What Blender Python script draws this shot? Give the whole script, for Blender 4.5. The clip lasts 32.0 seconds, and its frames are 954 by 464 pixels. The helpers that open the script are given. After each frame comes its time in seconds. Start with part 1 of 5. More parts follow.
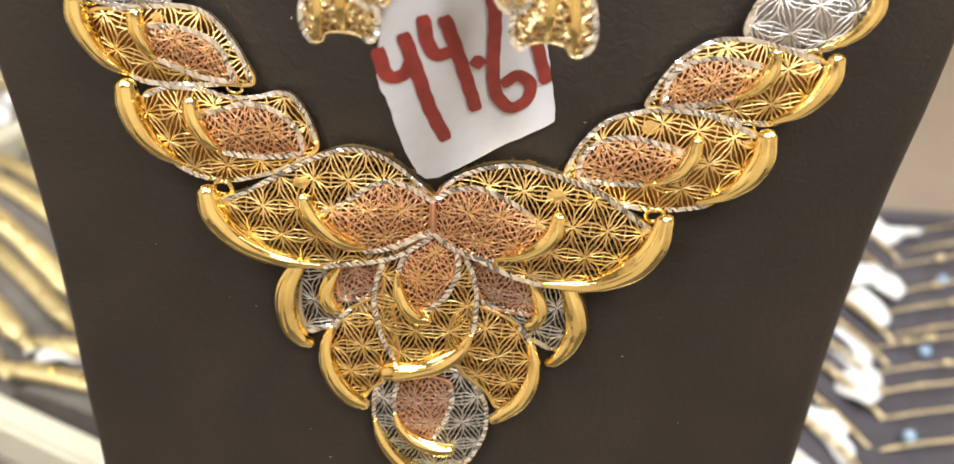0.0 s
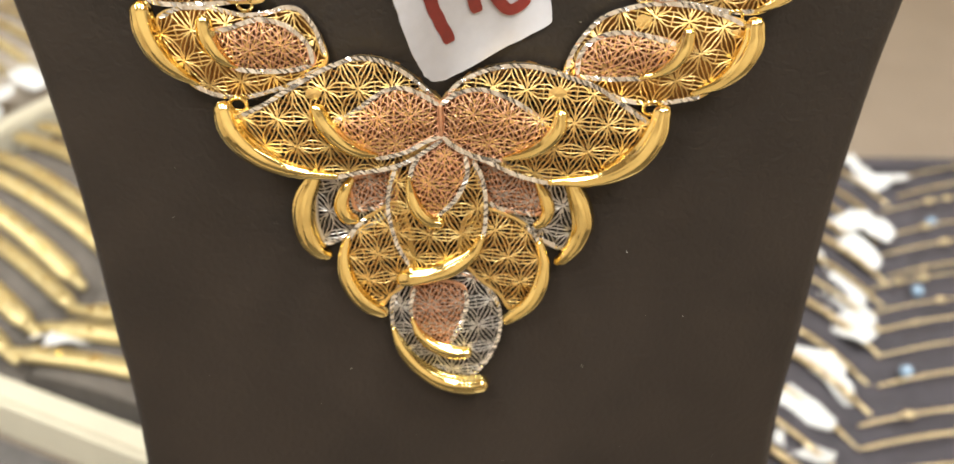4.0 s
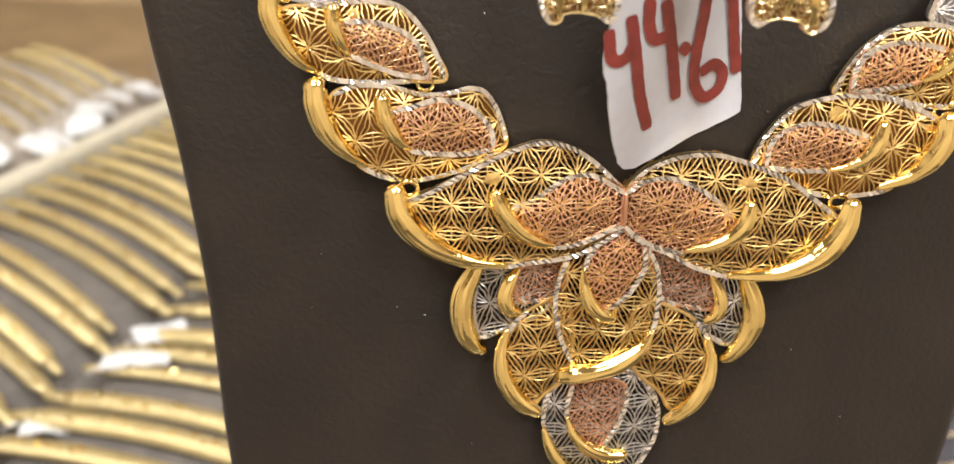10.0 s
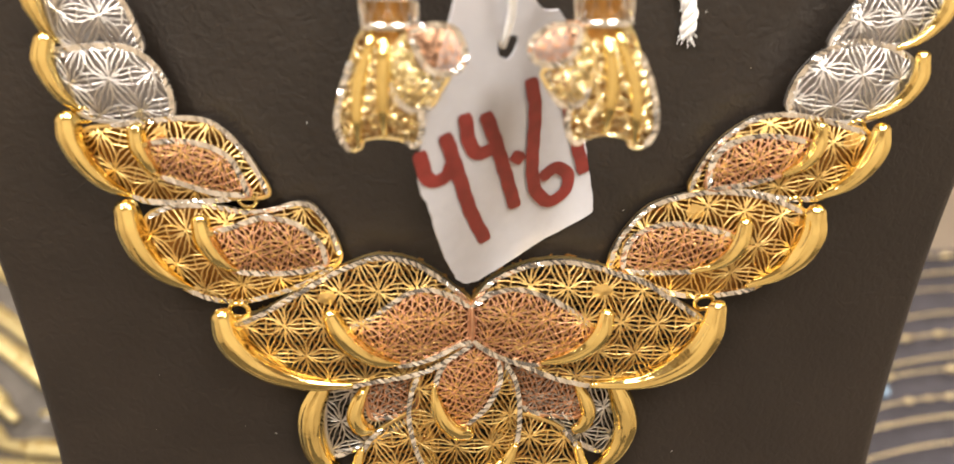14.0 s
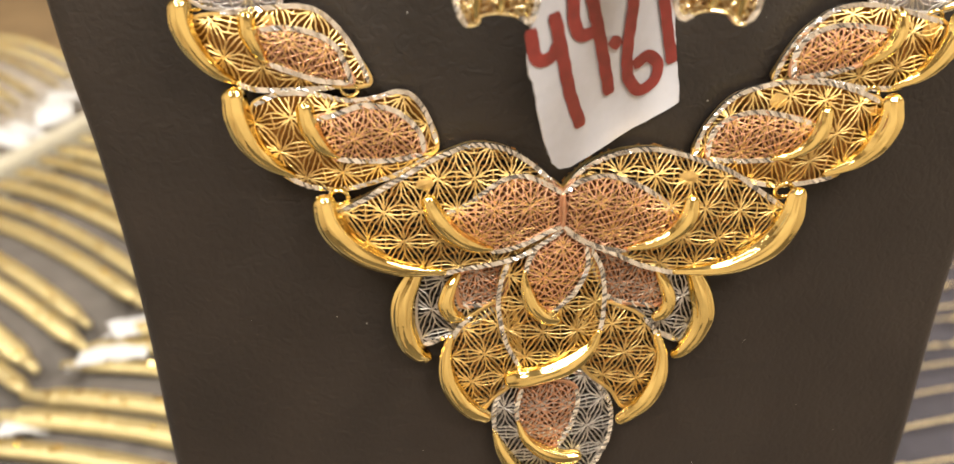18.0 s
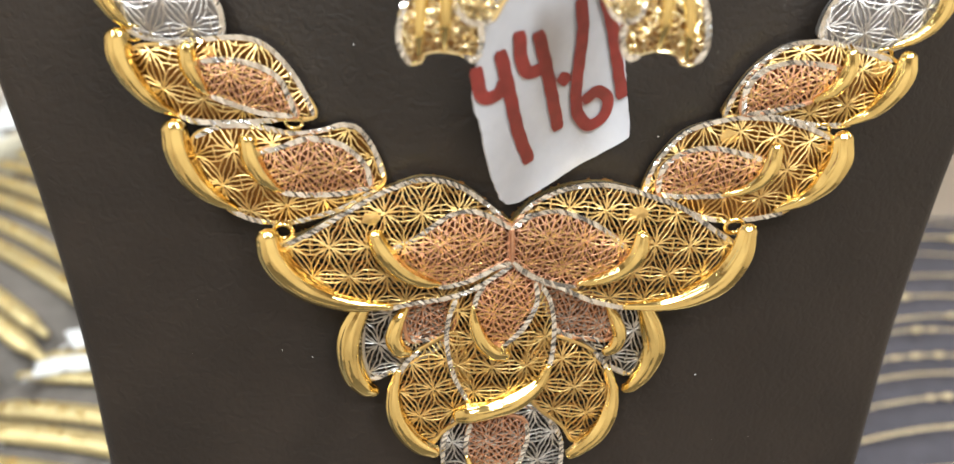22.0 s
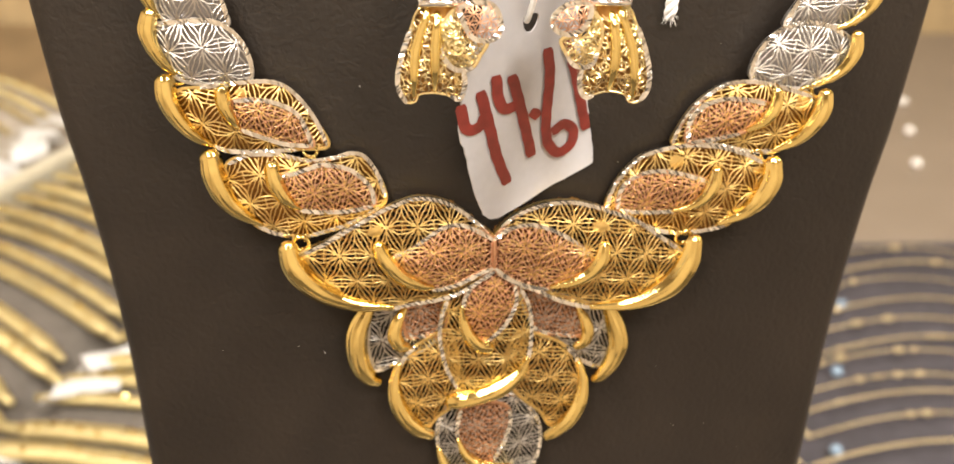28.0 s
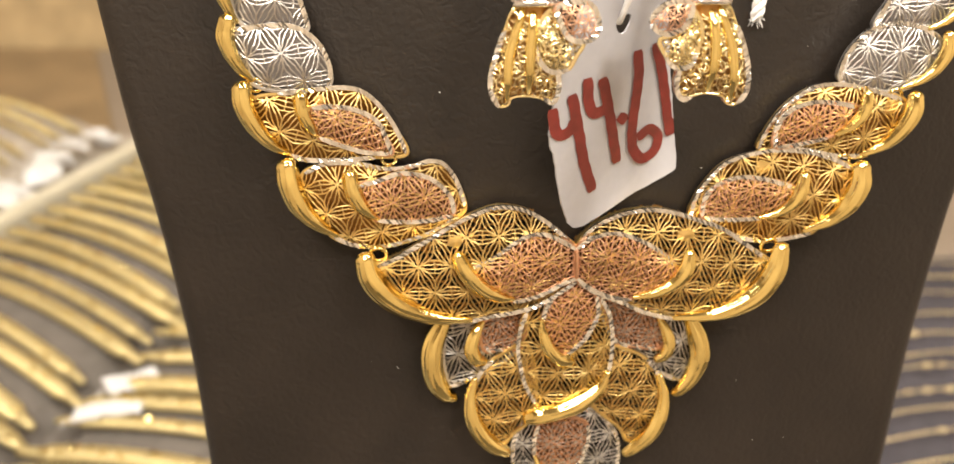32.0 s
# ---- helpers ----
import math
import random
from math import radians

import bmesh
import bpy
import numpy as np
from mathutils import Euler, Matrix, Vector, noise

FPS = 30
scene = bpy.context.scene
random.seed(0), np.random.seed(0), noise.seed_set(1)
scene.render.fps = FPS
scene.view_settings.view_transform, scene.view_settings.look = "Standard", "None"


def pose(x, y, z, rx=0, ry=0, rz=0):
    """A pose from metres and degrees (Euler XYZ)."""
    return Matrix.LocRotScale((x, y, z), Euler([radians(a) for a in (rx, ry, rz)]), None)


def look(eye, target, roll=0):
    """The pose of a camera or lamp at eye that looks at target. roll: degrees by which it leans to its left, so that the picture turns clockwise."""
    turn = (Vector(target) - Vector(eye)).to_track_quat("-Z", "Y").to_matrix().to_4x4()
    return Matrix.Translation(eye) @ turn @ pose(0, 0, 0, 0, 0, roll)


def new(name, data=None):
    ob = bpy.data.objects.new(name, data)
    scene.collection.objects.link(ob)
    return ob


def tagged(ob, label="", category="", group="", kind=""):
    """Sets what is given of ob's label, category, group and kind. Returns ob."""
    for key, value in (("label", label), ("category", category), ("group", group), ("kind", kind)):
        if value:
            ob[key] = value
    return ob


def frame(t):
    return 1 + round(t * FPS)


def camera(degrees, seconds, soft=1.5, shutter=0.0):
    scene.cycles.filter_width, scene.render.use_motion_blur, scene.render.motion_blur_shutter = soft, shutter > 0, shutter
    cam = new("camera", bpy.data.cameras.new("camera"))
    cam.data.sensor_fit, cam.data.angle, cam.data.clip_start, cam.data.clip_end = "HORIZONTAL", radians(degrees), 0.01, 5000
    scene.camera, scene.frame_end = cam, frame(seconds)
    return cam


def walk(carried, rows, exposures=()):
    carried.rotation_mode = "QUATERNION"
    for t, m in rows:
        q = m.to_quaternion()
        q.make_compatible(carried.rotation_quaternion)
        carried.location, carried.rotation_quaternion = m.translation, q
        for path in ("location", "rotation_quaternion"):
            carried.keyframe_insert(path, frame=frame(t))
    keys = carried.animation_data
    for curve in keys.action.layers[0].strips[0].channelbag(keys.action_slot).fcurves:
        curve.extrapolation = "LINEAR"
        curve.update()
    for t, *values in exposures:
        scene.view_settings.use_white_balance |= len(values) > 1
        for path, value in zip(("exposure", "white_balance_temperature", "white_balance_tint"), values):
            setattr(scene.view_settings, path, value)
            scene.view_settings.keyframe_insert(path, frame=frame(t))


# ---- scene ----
cam = camera(53.4, 32.0, soft=1.6)
cam.data.dof.use_dof, cam.data.dof.focus_distance, cam.data.dof.aperture_fstop = True, 0.163, 15.5
METRES, START, TILT, LEAN, TURN = 0.47, (0.01187, -0.13641, 0.40568), -31.90, -2.37, 3.54
ROWS = [
    (0.0, 0.0, 0.0, 0.0, 0.0, 0.0, -0.0),
    (0.5, 0.0194, -0.0225, 0.0047, 0.64, -0.45, 1.92),
    (1.0, 0.0075, -0.0225, -0.0096, 0.12, -0.88, 2.3),
    (1.5, 0.0033, -0.0179, -0.0151, -0.06, -1.16, 2.83),
    (2.0, 0.001, -0.0043, -0.0282, -0.15, -1.26, 3.16),
    (2.5, 0.0027, -0.002, -0.043, -0.28, -1.18, 3.1),
    (4.5, -0.0227, -0.0221, -0.0323, -0.77, -0.07, 3.13),
    (5.0, -0.0461, -0.0266, -0.0342, -1.2, 0.81, 3.32),
    (5.5, -0.0614, -0.0263, -0.0281, -1.79, 1.14, 3.37),
    (6.0, -0.0717, -0.0155, -0.0283, -2.33, 1.1, 3.27),
    (6.5, -0.0782, -0.0081, -0.0203, -2.94, 0.94, 3.4),
    (7.0, -0.0679, -0.0055, -0.0263, -3.48, 0.83, 3.34),
    (7.5, -0.0728, -0.0052, -0.0214, -3.86, 0.76, 3.46),
    (8.0, -0.0829, 0.004, -0.0224, -4.47, 0.51, 3.57),
    (8.5, -0.0741, 0.0075, -0.0174, -5.1, 0.97, 0.95),
    (9.0, -0.0718, 0.0116, -0.0214, -5.45, 2.6, 0.95),
    (9.5, -0.0572, -0.0161, -0.0217, -5.56, 3.82, 2.15),
    (10.0, -0.0984, 0.0083, -0.0252, -4.75, 4.16, 2.32),
    (10.5, -0.1365, 0.0465, -0.0343, -5.31, 4.33, 2.65),
    (11.0, -0.1489, 0.0512, -0.0397, -5.71, 4.55, 2.26),
    (11.5, -0.1484, 0.0462, -0.0249, -5.92, 4.62, 1.38),
    (12.0, -0.1442, 0.0455, -0.0166, -6.16, 4.65, 1.04),
    (12.5, -0.1162, 0.0429, -0.0068, -6.12, 4.55, 1.78),
    (13.0, -0.068, 0.0276, -0.013, -5.84, 4.22, 2.81),
    (13.5, -0.0437, 0.0258, 0.0016, -5.27, 3.85, 4.09),
    (14.0, -0.0387, 0.0241, 0.015, -4.54, 3.76, 4.66),
    (14.5, -0.0403, 0.0219, 0.0194, -4.5, 3.94, 4.85),
    (16.5, -0.0587, -0.0097, 0.0001, -4.25, 2.01, 5.74),
    (17.0, -0.0638, 0.0005, -0.0043, -4.54, 2.22, 5.54),
    (17.5, -0.0773, 0.01, -0.0064, -4.98, 2.04, 5.32),
    (18.0, -0.0776, 0.0167, -0.0121, -5.23, 2.14, 4.92),
    (18.5, -0.0816, 0.0257, -0.0079, -5.14, 2.69, 4.11),
    (19.0, -0.0728, 0.021, 0.0037, -5.74, 2.39, 3.36),
    (19.5, -0.0666, 0.0316, 0.0172, -6.01, 2.02, 3.17),
    (20.0, -0.0661, 0.0255, 0.0146, -6.22, 1.95, 3.66),
    (20.5, -0.0672, 0.0203, 0.0142, -6.69, 2.68, 4.01),
    (21.0, -0.0584, 0.0153, 0.0144, -6.65, 2.52, 4.29),
    (21.5, -0.0637, 0.0188, 0.0125, -6.98, 2.59, 4.41),
    (22.0, -0.0681, 0.0206, -0.0012, -6.99, 2.12, 4.61),
    (22.5, -0.0643, 0.0419, -0.0269, -7.39, 1.78, 4.98),
    (23.0, -0.0594, 0.0455, -0.0423, -7.56, 0.25, 5.22),
    (23.5, -0.0644, 0.0399, -0.0575, -7.64, 0.16, 5.31),
    (24.0, -0.0631, 0.0391, -0.0574, -7.73, -0.13, 5.46),
    (24.5, -0.0689, 0.0327, -0.0372, -7.79, -0.05, 5.47),
    (25.0, -0.0616, 0.0184, -0.0111, -7.65, 0.1, 5.53),
    (25.5, -0.0572, -0.0081, -0.0054, -6.84, 2.04, 5.44),
    (27.5, -0.0623, -0.0463, -0.0235, -6.79, 3.87, 4.98),
    (28.0, -0.0703, -0.0389, -0.0124, -6.84, 4.06, 4.95),
    (28.5, -0.0665, -0.0369, -0.0129, -6.84, 4.06, 4.68),
    (29.0, -0.073, -0.0337, -0.0095, -6.9, 4.18, 4.44),
    (29.5, -0.0733, -0.03, -0.0107, -6.97, 4.2, 4.2),
    (30.0, -0.0752, -0.0316, -0.0093, -7.15, 4.39, 4.05),
    (30.5, -0.0785, -0.0339, -0.0116, -7.3, 4.57, 4.23),
    (31.0, -0.0739, -0.0272, -0.0163, -7.21, 4.77, 4.78),
    (31.5, -0.0811, -0.0244, -0.0186, -6.85, 4.79, 5.11),
    (32.0, -0.1009, -0.0236, -0.0131, -6.77, 5.33, 5.45),
]
EXPOSURES = [
    (0.0, -0.36, 5720, 7), (1.0, -0.40, 5980, 6), (2.0, -0.38, 6270, 4), (5.0, -0.42, 5730, 8),
    (6.0, -0.42, 5910, 10), (7.0, -0.42, 6530, 10), (8.0, -0.44, 5970, 10), (9.0, -0.47, 5680, 10),
    (10.0, -0.46, 5820, 10), (11.0, -0.50, 5890, 10), (12.0, -0.60, 7030, 10), (13.0, -0.62, 8420, 10),
    (14.0, -0.42, 6230, 10), (17.0, -0.38, 5690, 5), (18.0, -0.42, 6190, 9), (19.0, -0.42, 6580, 10),
    (20.0, -0.42, 6090, 8), (21.0, -0.40, 5580, 5), (22.0, -0.37, 5340, 4), (23.0, -0.20, 4980, 6),
    (24.0, -0.06, 4910, 7), (25.0, -0.17, 5250, 6), (28.0, -0.42, 6490, 10), (29.0, -0.42, 6620, 10),
    (30.0, -0.45, 6810, 10), (31.0, -0.45, 6470, 10), (32.0, -0.47, 6530, 10)]
walk(cam, [(t, pose(*START, TILT, LEAN, TURN) @ pose(METRES * x, METRES * y, METRES * z, 90 + pitch, roll, yaw)) for t, x, y, z, yaw, pitch, roll in ROWS], EXPOSURES)

# ---- light: a shop room with LED strips over the show window and added ceiling panels ----
world = bpy.data.worlds.new("shop_world")
world.use_nodes = True
world.node_tree.nodes["Background"].inputs["Color"].default_value = (1.0, 0.93, 0.84, 1)
world.node_tree.nodes["Background"].inputs["Strength"].default_value = 0.15
scene.world = world


def lamp(name, eye, target, power, size, length, colour=(1.0, 0.90, 0.76)):
    data = bpy.data.lights.new(name, "AREA")
    data.shape, data.size, data.size_y, data.energy, data.color = "RECTANGLE", size, length, power, colour
    ob = new(name, data)
    ob.matrix_world = look(eye, target)
    return tagged(ob, "warm white overhead LED lamp, added out of view", "lamp", kind="structure")


lamp("led_strip_light", (-0.40, -0.30, 1.25), (0, 0.05, 0.3), 6.5, 0.05, 0.75)
lamp("led_strip_light", (0.45, -0.20, 1.25), (0, 0.05, 0.3), 6.5, 0.05, 0.75)
lamp("led_strip_light", (0.0, 0.45, 1.3), (0, 0.45, 0.0), 6.5, 0.9, 0.03)
# Unseen panels, added to give the gold a brighter room to reflect.
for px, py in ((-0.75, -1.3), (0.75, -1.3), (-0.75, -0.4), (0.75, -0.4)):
    lamp("added_ceiling_light", (px, py, 1.97), (px, py, 0), 52, 0.45, 0.45, (1.0, 0.93, 0.82))


# ---- materials ----
def material(name, base, rough=0.5, metal=0.0, grain=0.0, scale=100.0, bump=0.0, spread=0.0, emit=0.0, coat=0.0, detail=4.0):
    """Principled surface with colour variation at two scales and a fine relief."""
    m = bpy.data.materials.new(name)
    m.use_nodes = True
    t = m.node_tree
    p = t.nodes["Principled BSDF"]
    p.inputs["Base Color"].default_value = (*base, 1)
    p.inputs["Roughness"].default_value, p.inputs["Metallic"].default_value = rough, metal
    p.inputs["Coat Weight"].default_value = coat
    if emit:
        p.inputs["Emission Color"].default_value = (*base, 1)
        p.inputs["Emission Strength"].default_value = emit
    co = t.nodes.new("ShaderNodeTexCoord")
    fine, broad = t.nodes.new("ShaderNodeTexNoise"), t.nodes.new("ShaderNodeTexNoise")
    for n, s in ((fine, scale), (broad, scale / 9)):
        n.inputs["Scale"].default_value, n.inputs["Detail"].default_value = s, detail
        t.links.new(co.outputs["Object"], n.inputs["Vector"])
    if grain:
        mix = t.nodes.new("ShaderNodeMath")
        mix.operation = "MULTIPLY"
        t.links.new(fine.outputs["Fac"], mix.inputs[0])
        t.links.new(broad.outputs["Fac"], mix.inputs[1])
        ramp = t.nodes.new("ShaderNodeMapRange")
        ramp.inputs["From Min"].default_value, ramp.inputs["From Max"].default_value = 0.1, 0.4
        ramp.inputs["To Min"].default_value, ramp.inputs["To Max"].default_value = 1 - grain, 1 + grain
        t.links.new(mix.outputs[0], ramp.inputs["Value"])
        hsv = t.nodes.new("ShaderNodeHueSaturation")
        hsv.inputs["Color"].default_value = (*base, 1)
        t.links.new(ramp.outputs[0], hsv.inputs["Value"])
        t.links.new(hsv.outputs[0], p.inputs["Base Color"])
    if spread:
        r = t.nodes.new("ShaderNodeMapRange")
        r.inputs["To Min"].default_value, r.inputs["To Max"].default_value = rough - spread, rough + spread
        t.links.new(broad.outputs["Fac"], r.inputs["Value"])
        t.links.new(r.outputs[0], p.inputs["Roughness"])
    if bump:
        b = t.nodes.new("ShaderNodeBump")
        b.inputs["Strength"].default_value, b.inputs["Distance"].default_value = 1.0, bump
        t.links.new(fine.outputs["Fac"], b.inputs["Height"])
        t.links.new(b.outputs[0], p.inputs["Normal"])
    return m


def leather_material():
    """Black-brown grained leatherette: pebbled cells with creases between them."""
    m = material("leatherette", (0.0140, 0.0097, 0.0069), 0.50, grain=0.25, scale=60, spread=0.08)
    t = m.node_tree
    p, co = t.nodes["Principled BSDF"], t.nodes["Texture Coordinate"]
    p.inputs["Specular IOR Level"].default_value = 0.4
    warp = t.nodes.new("ShaderNodeTexNoise")
    warp.inputs["Scale"].default_value = 260
    cells = t.nodes.new("ShaderNodeTexVoronoi")
    cells.feature = "SMOOTH_F1"
    cells.inputs["Scale"].default_value = 520
    mixed = t.nodes.new("ShaderNodeMix")
    mixed.data_type = "RGBA"
    mixed.inputs[0].default_value = 0.012
    t.links.new(co.outputs["Object"], warp.inputs["Vector"])
    t.links.new(co.outputs["Object"], mixed.inputs[6])
    t.links.new(warp.outputs["Color"], mixed.inputs[7])
    t.links.new(mixed.outputs[2], cells.inputs["Vector"])
    wave = t.nodes.new("ShaderNodeTexNoise")
    wave.inputs["Scale"].default_value, wave.inputs["Detail"].default_value = 780, 4
    t.links.new(co.outputs["Object"], wave.inputs["Vector"])
    add = t.nodes.new("ShaderNodeMath")
    t.links.new(cells.outputs["Distance"], add.inputs[0])
    t.links.new(wave.outputs["Fac"], add.inputs[1])
    b = t.nodes.new("ShaderNodeBump")
    b.inputs["Strength"].default_value, b.inputs["Distance"].default_value = 0.235, 0.0004
    t.links.new(add.outputs[0], b.inputs["Height"])
    t.links.new(b.outputs[0], p.inputs["Normal"])
    return m


GOLD = material("polished_gold", (0.93, 0.73, 0.29), 0.10, 1.0, grain=0.05, scale=260, bump=0.00014, spread=0.03)
WIRE = material("cut_gold_sheet", (0.88, 0.64, 0.255), 0.36, 1.0, grain=0.10, scale=700, bump=0.00006, spread=0.06)
ROSE = material("rose_gold_sheet", (0.74, 0.43, 0.27), 0.42, 1.0, grain=0.12, scale=700, bump=0.00006, spread=0.08)
WHITE_GOLD = material("diamond_cut_white_gold", (0.92, 0.91, 0.89), 0.15, 1.0, grain=0.08, scale=900, bump=0.00006, spread=0.06)
RHODIUM = material("white_gold_sheet", (0.68, 0.645, 0.615), 0.40, 1.0, grain=0.12, scale=700, bump=0.00006, spread=0.08)
# The next two are leaf metals darkened for the shade inside the hollow leaves.
SHADED_GOLD = material("gold_in_shade", (0.50, 0.27, 0.085), 0.42, 1.0, grain=0.15, scale=300, bump=0.0001, spread=0.1)
SHADED_WHITE_GOLD = material("white_gold_in_shade", (0.15, 0.145, 0.14), 0.40, 1.0, grain=0.15, scale=300, bump=0.0001, spread=0.1)
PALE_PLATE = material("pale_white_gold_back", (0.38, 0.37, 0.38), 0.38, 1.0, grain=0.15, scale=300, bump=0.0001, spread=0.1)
# Amber imitates gold walls reflecting in the shade inside the arm leaves.
AMBER_SHADE = material("gold_in_amber_shade", (0.27, 0.135, 0.040), 0.40, 1.0, grain=0.20, scale=300, bump=0.0001, spread=0.1)
# Rose gold darkened for the shade in the gaps of the inner leaves.
SHADED_ROSE = material("rose_gold_in_shade", (0.17, 0.082, 0.045), 0.42, 1.0, grain=0.15, scale=300, bump=0.0001, spread=0.1)
FILIGREE = material("pale_gold_wire", (1.0, 0.83, 0.46), 0.26, 1.0, grain=0.08, scale=700, bump=0.00006, spread=0.06)
LEATHER = leather_material()
WHITE_CARD = material("white_tag_card", (0.56, 0.56, 0.56), 0.55, grain=0.05, scale=300)
PAPER = material("tag_paper", (0.47, 0.465, 0.50), 0.62, grain=0.05, scale=500, bump=0.00004)
MARKER = material("red_marker_ink", (0.185, 0.024, 0.019), 0.42, grain=0.30, scale=420)
THREAD = material("white_cotton", (0.82, 0.81, 0.80), 0.9, grain=0.08, scale=900, bump=0.0002)
FELT = material("grey_tray_felt", (0.105, 0.091, 0.079), 0.85, grain=0.25, scale=90, bump=0.0003)
PALE_FELT = material("pale_tray_felt", (0.30, 0.26, 0.215), 0.85, grain=0.25, scale=90, bump=0.0003)
NAVY = material("dark_tray_felt", (0.048, 0.043, 0.052), 0.8, grain=0.25, scale=90, bump=0.0003)
BAR = material("cream_tray_edge", (0.50, 0.465, 0.37), 0.35, grain=0.05, scale=40, spread=0.08)
TRAY_GOLD = material("bracelet_gold", (0.60, 0.505, 0.268), 0.58, 1.0, grain=0.10, scale=200, bump=0.0004, spread=0.08)
PALE_GOLD = material("chain_gold", (0.60, 0.49, 0.29), 0.40, 1.0, grain=0.10, scale=300, bump=0.0003, spread=0.08)
COUNTER = material("cream_counter", (0.21, 0.17, 0.135), 0.38, grain=0.10, scale=12, spread=0.10)
WALL = material("warm_wall_paint", (0.64, 0.535, 0.41), 0.6, grain=0.08, scale=8, bump=0.0006)
WOOD = material("brown_wood_panel", (0.36, 0.265, 0.145), 0.45, grain=0.30, scale=20, spread=0.1)
BOARD = material("dark_oak_board", (0.20, 0.135, 0.07), 0.5, grain=0.25, scale=20, spread=0.1)
MAT = material("grey_velvet_mat", (0.085, 0.078, 0.074), 0.9, grain=0.25, scale=90, bump=0.0003)
CEIL = material("white_ceiling_paint", (0.40, 0.36, 0.31), 0.7, grain=0.05, scale=10)
FLOOR = material("grey_floor_tile", (0.10, 0.085, 0.07), 0.35, grain=0.15, scale=6, spread=0.1)
LAMP_GLINT = material("white_lamp_glint", (0.85, 0.83, 0.80), 0.2, grain=0.05, scale=200, coat=0.4)
BLUE = material("pale_blue_gloss", (0.24, 0.34, 0.46), 0.15, grain=0.1, scale=200, coat=0.5)


# ---- mesh tools ----
def link(name, verts, faces, mat, parent=None, label="", smooth=False):
    """One mesh object, under a thing or a part."""
    me = bpy.data.meshes.new(name)
    me.from_pydata([tuple(v) for v in verts], [], [tuple(int(i) for i in f) for f in faces])
    me.materials.append(mat)
    if smooth:
        me.polygons.foreach_set("use_smooth", [True] * len(me.polygons))
    me.update()
    ob = new(name, me)
    if parent:
        ob.parent = parent
    if label:
        ob["label"] = label
    return ob


def part(name, bm, mat, parent=None, label="", smooth=False):
    me = bpy.data.meshes.new(name)
    bm.to_mesh(me)
    bm.free()
    me.materials.append(mat)
    if smooth:
        me.polygons.foreach_set("use_smooth", [True] * len(me.polygons))
    ob = new(name, me)
    if parent:
        ob.parent = parent
    if label:
        ob["label"] = label
    return ob


def box(name, lo, hi, mat, parent=None, label="", bevel=0.0, m=None):
    bm = bmesh.new()
    bmesh.ops.create_cube(bm, size=1.0)
    lo, hi = Vector(lo), Vector(hi)
    for v in bm.verts:
        v.co = Vector(((lo[i] + hi[i]) / 2 + v.co[i] * (hi[i] - lo[i])) for i in range(3))
    if bevel:
        bmesh.ops.bevel(bm, geom=bm.edges[:], offset=bevel, segments=2, affect="EDGES")
    if m:
        bmesh.ops.transform(bm, matrix=m, verts=bm.verts)
    return part(name, bm, mat, parent, label)


def spline(points, closed=False, steps=8):
    """Catmull-Rom curve through the points, any number of coordinates."""
    p = np.array(points, float)
    n = len(p)
    out = []
    for i in range(n if closed else n - 1):
        if closed:
            a, b, c, d = (p[(i + k) % n] for k in (-1, 0, 1, 2))
        else:
            b, c = p[i], p[i + 1]
            a = p[i - 1] if i else 2 * b - c
            d = p[i + 2] if i + 2 < n else 2 * c - b
        for s in np.arange(steps) / steps:
            out.append(0.5 * (2 * b + (c - a) * s + (2 * a - 5 * b + 4 * c - d) * s ** 2 + (3 * b - a - 3 * c + d) * s ** 3))
    if not closed:
        out.append(p[-1])
    return np.array(out)


def resample(line, gap):
    d = np.r_[0, np.cumsum(np.linalg.norm(np.diff(line, axis=0), axis=1))]
    s = np.linspace(0, d[-1], max(3, int(d[-1] / gap) + 1))
    return np.stack([np.interp(s, d, c) for c in line.T], 1)


def inside(pts, poly):
    x, y = pts[:, 0][:, None], pts[:, 1][:, None]
    x0, y0 = poly.T
    x1, y1 = np.roll(poly, -1, 0).T
    cross = ((y0 > y) != (y1 > y)) & (x < (x1 - x0) * (y - y0) / (y1 - y0 + 1e-12) + x0)
    return cross.sum(1) % 2 == 1


def edge_distance(pts, poly):
    a, b = poly, np.roll(poly, -1, 0)
    d = b - a
    best = np.full(len(pts), 1e9)
    for p0, dd in zip(a, d):
        s = np.clip(((pts - p0) @ dd) / (dd @ dd + 1e-12), 0, 1)
        best = np.minimum(best, np.linalg.norm(pts - p0 - s[:, None] * dd, axis=1))
    return best


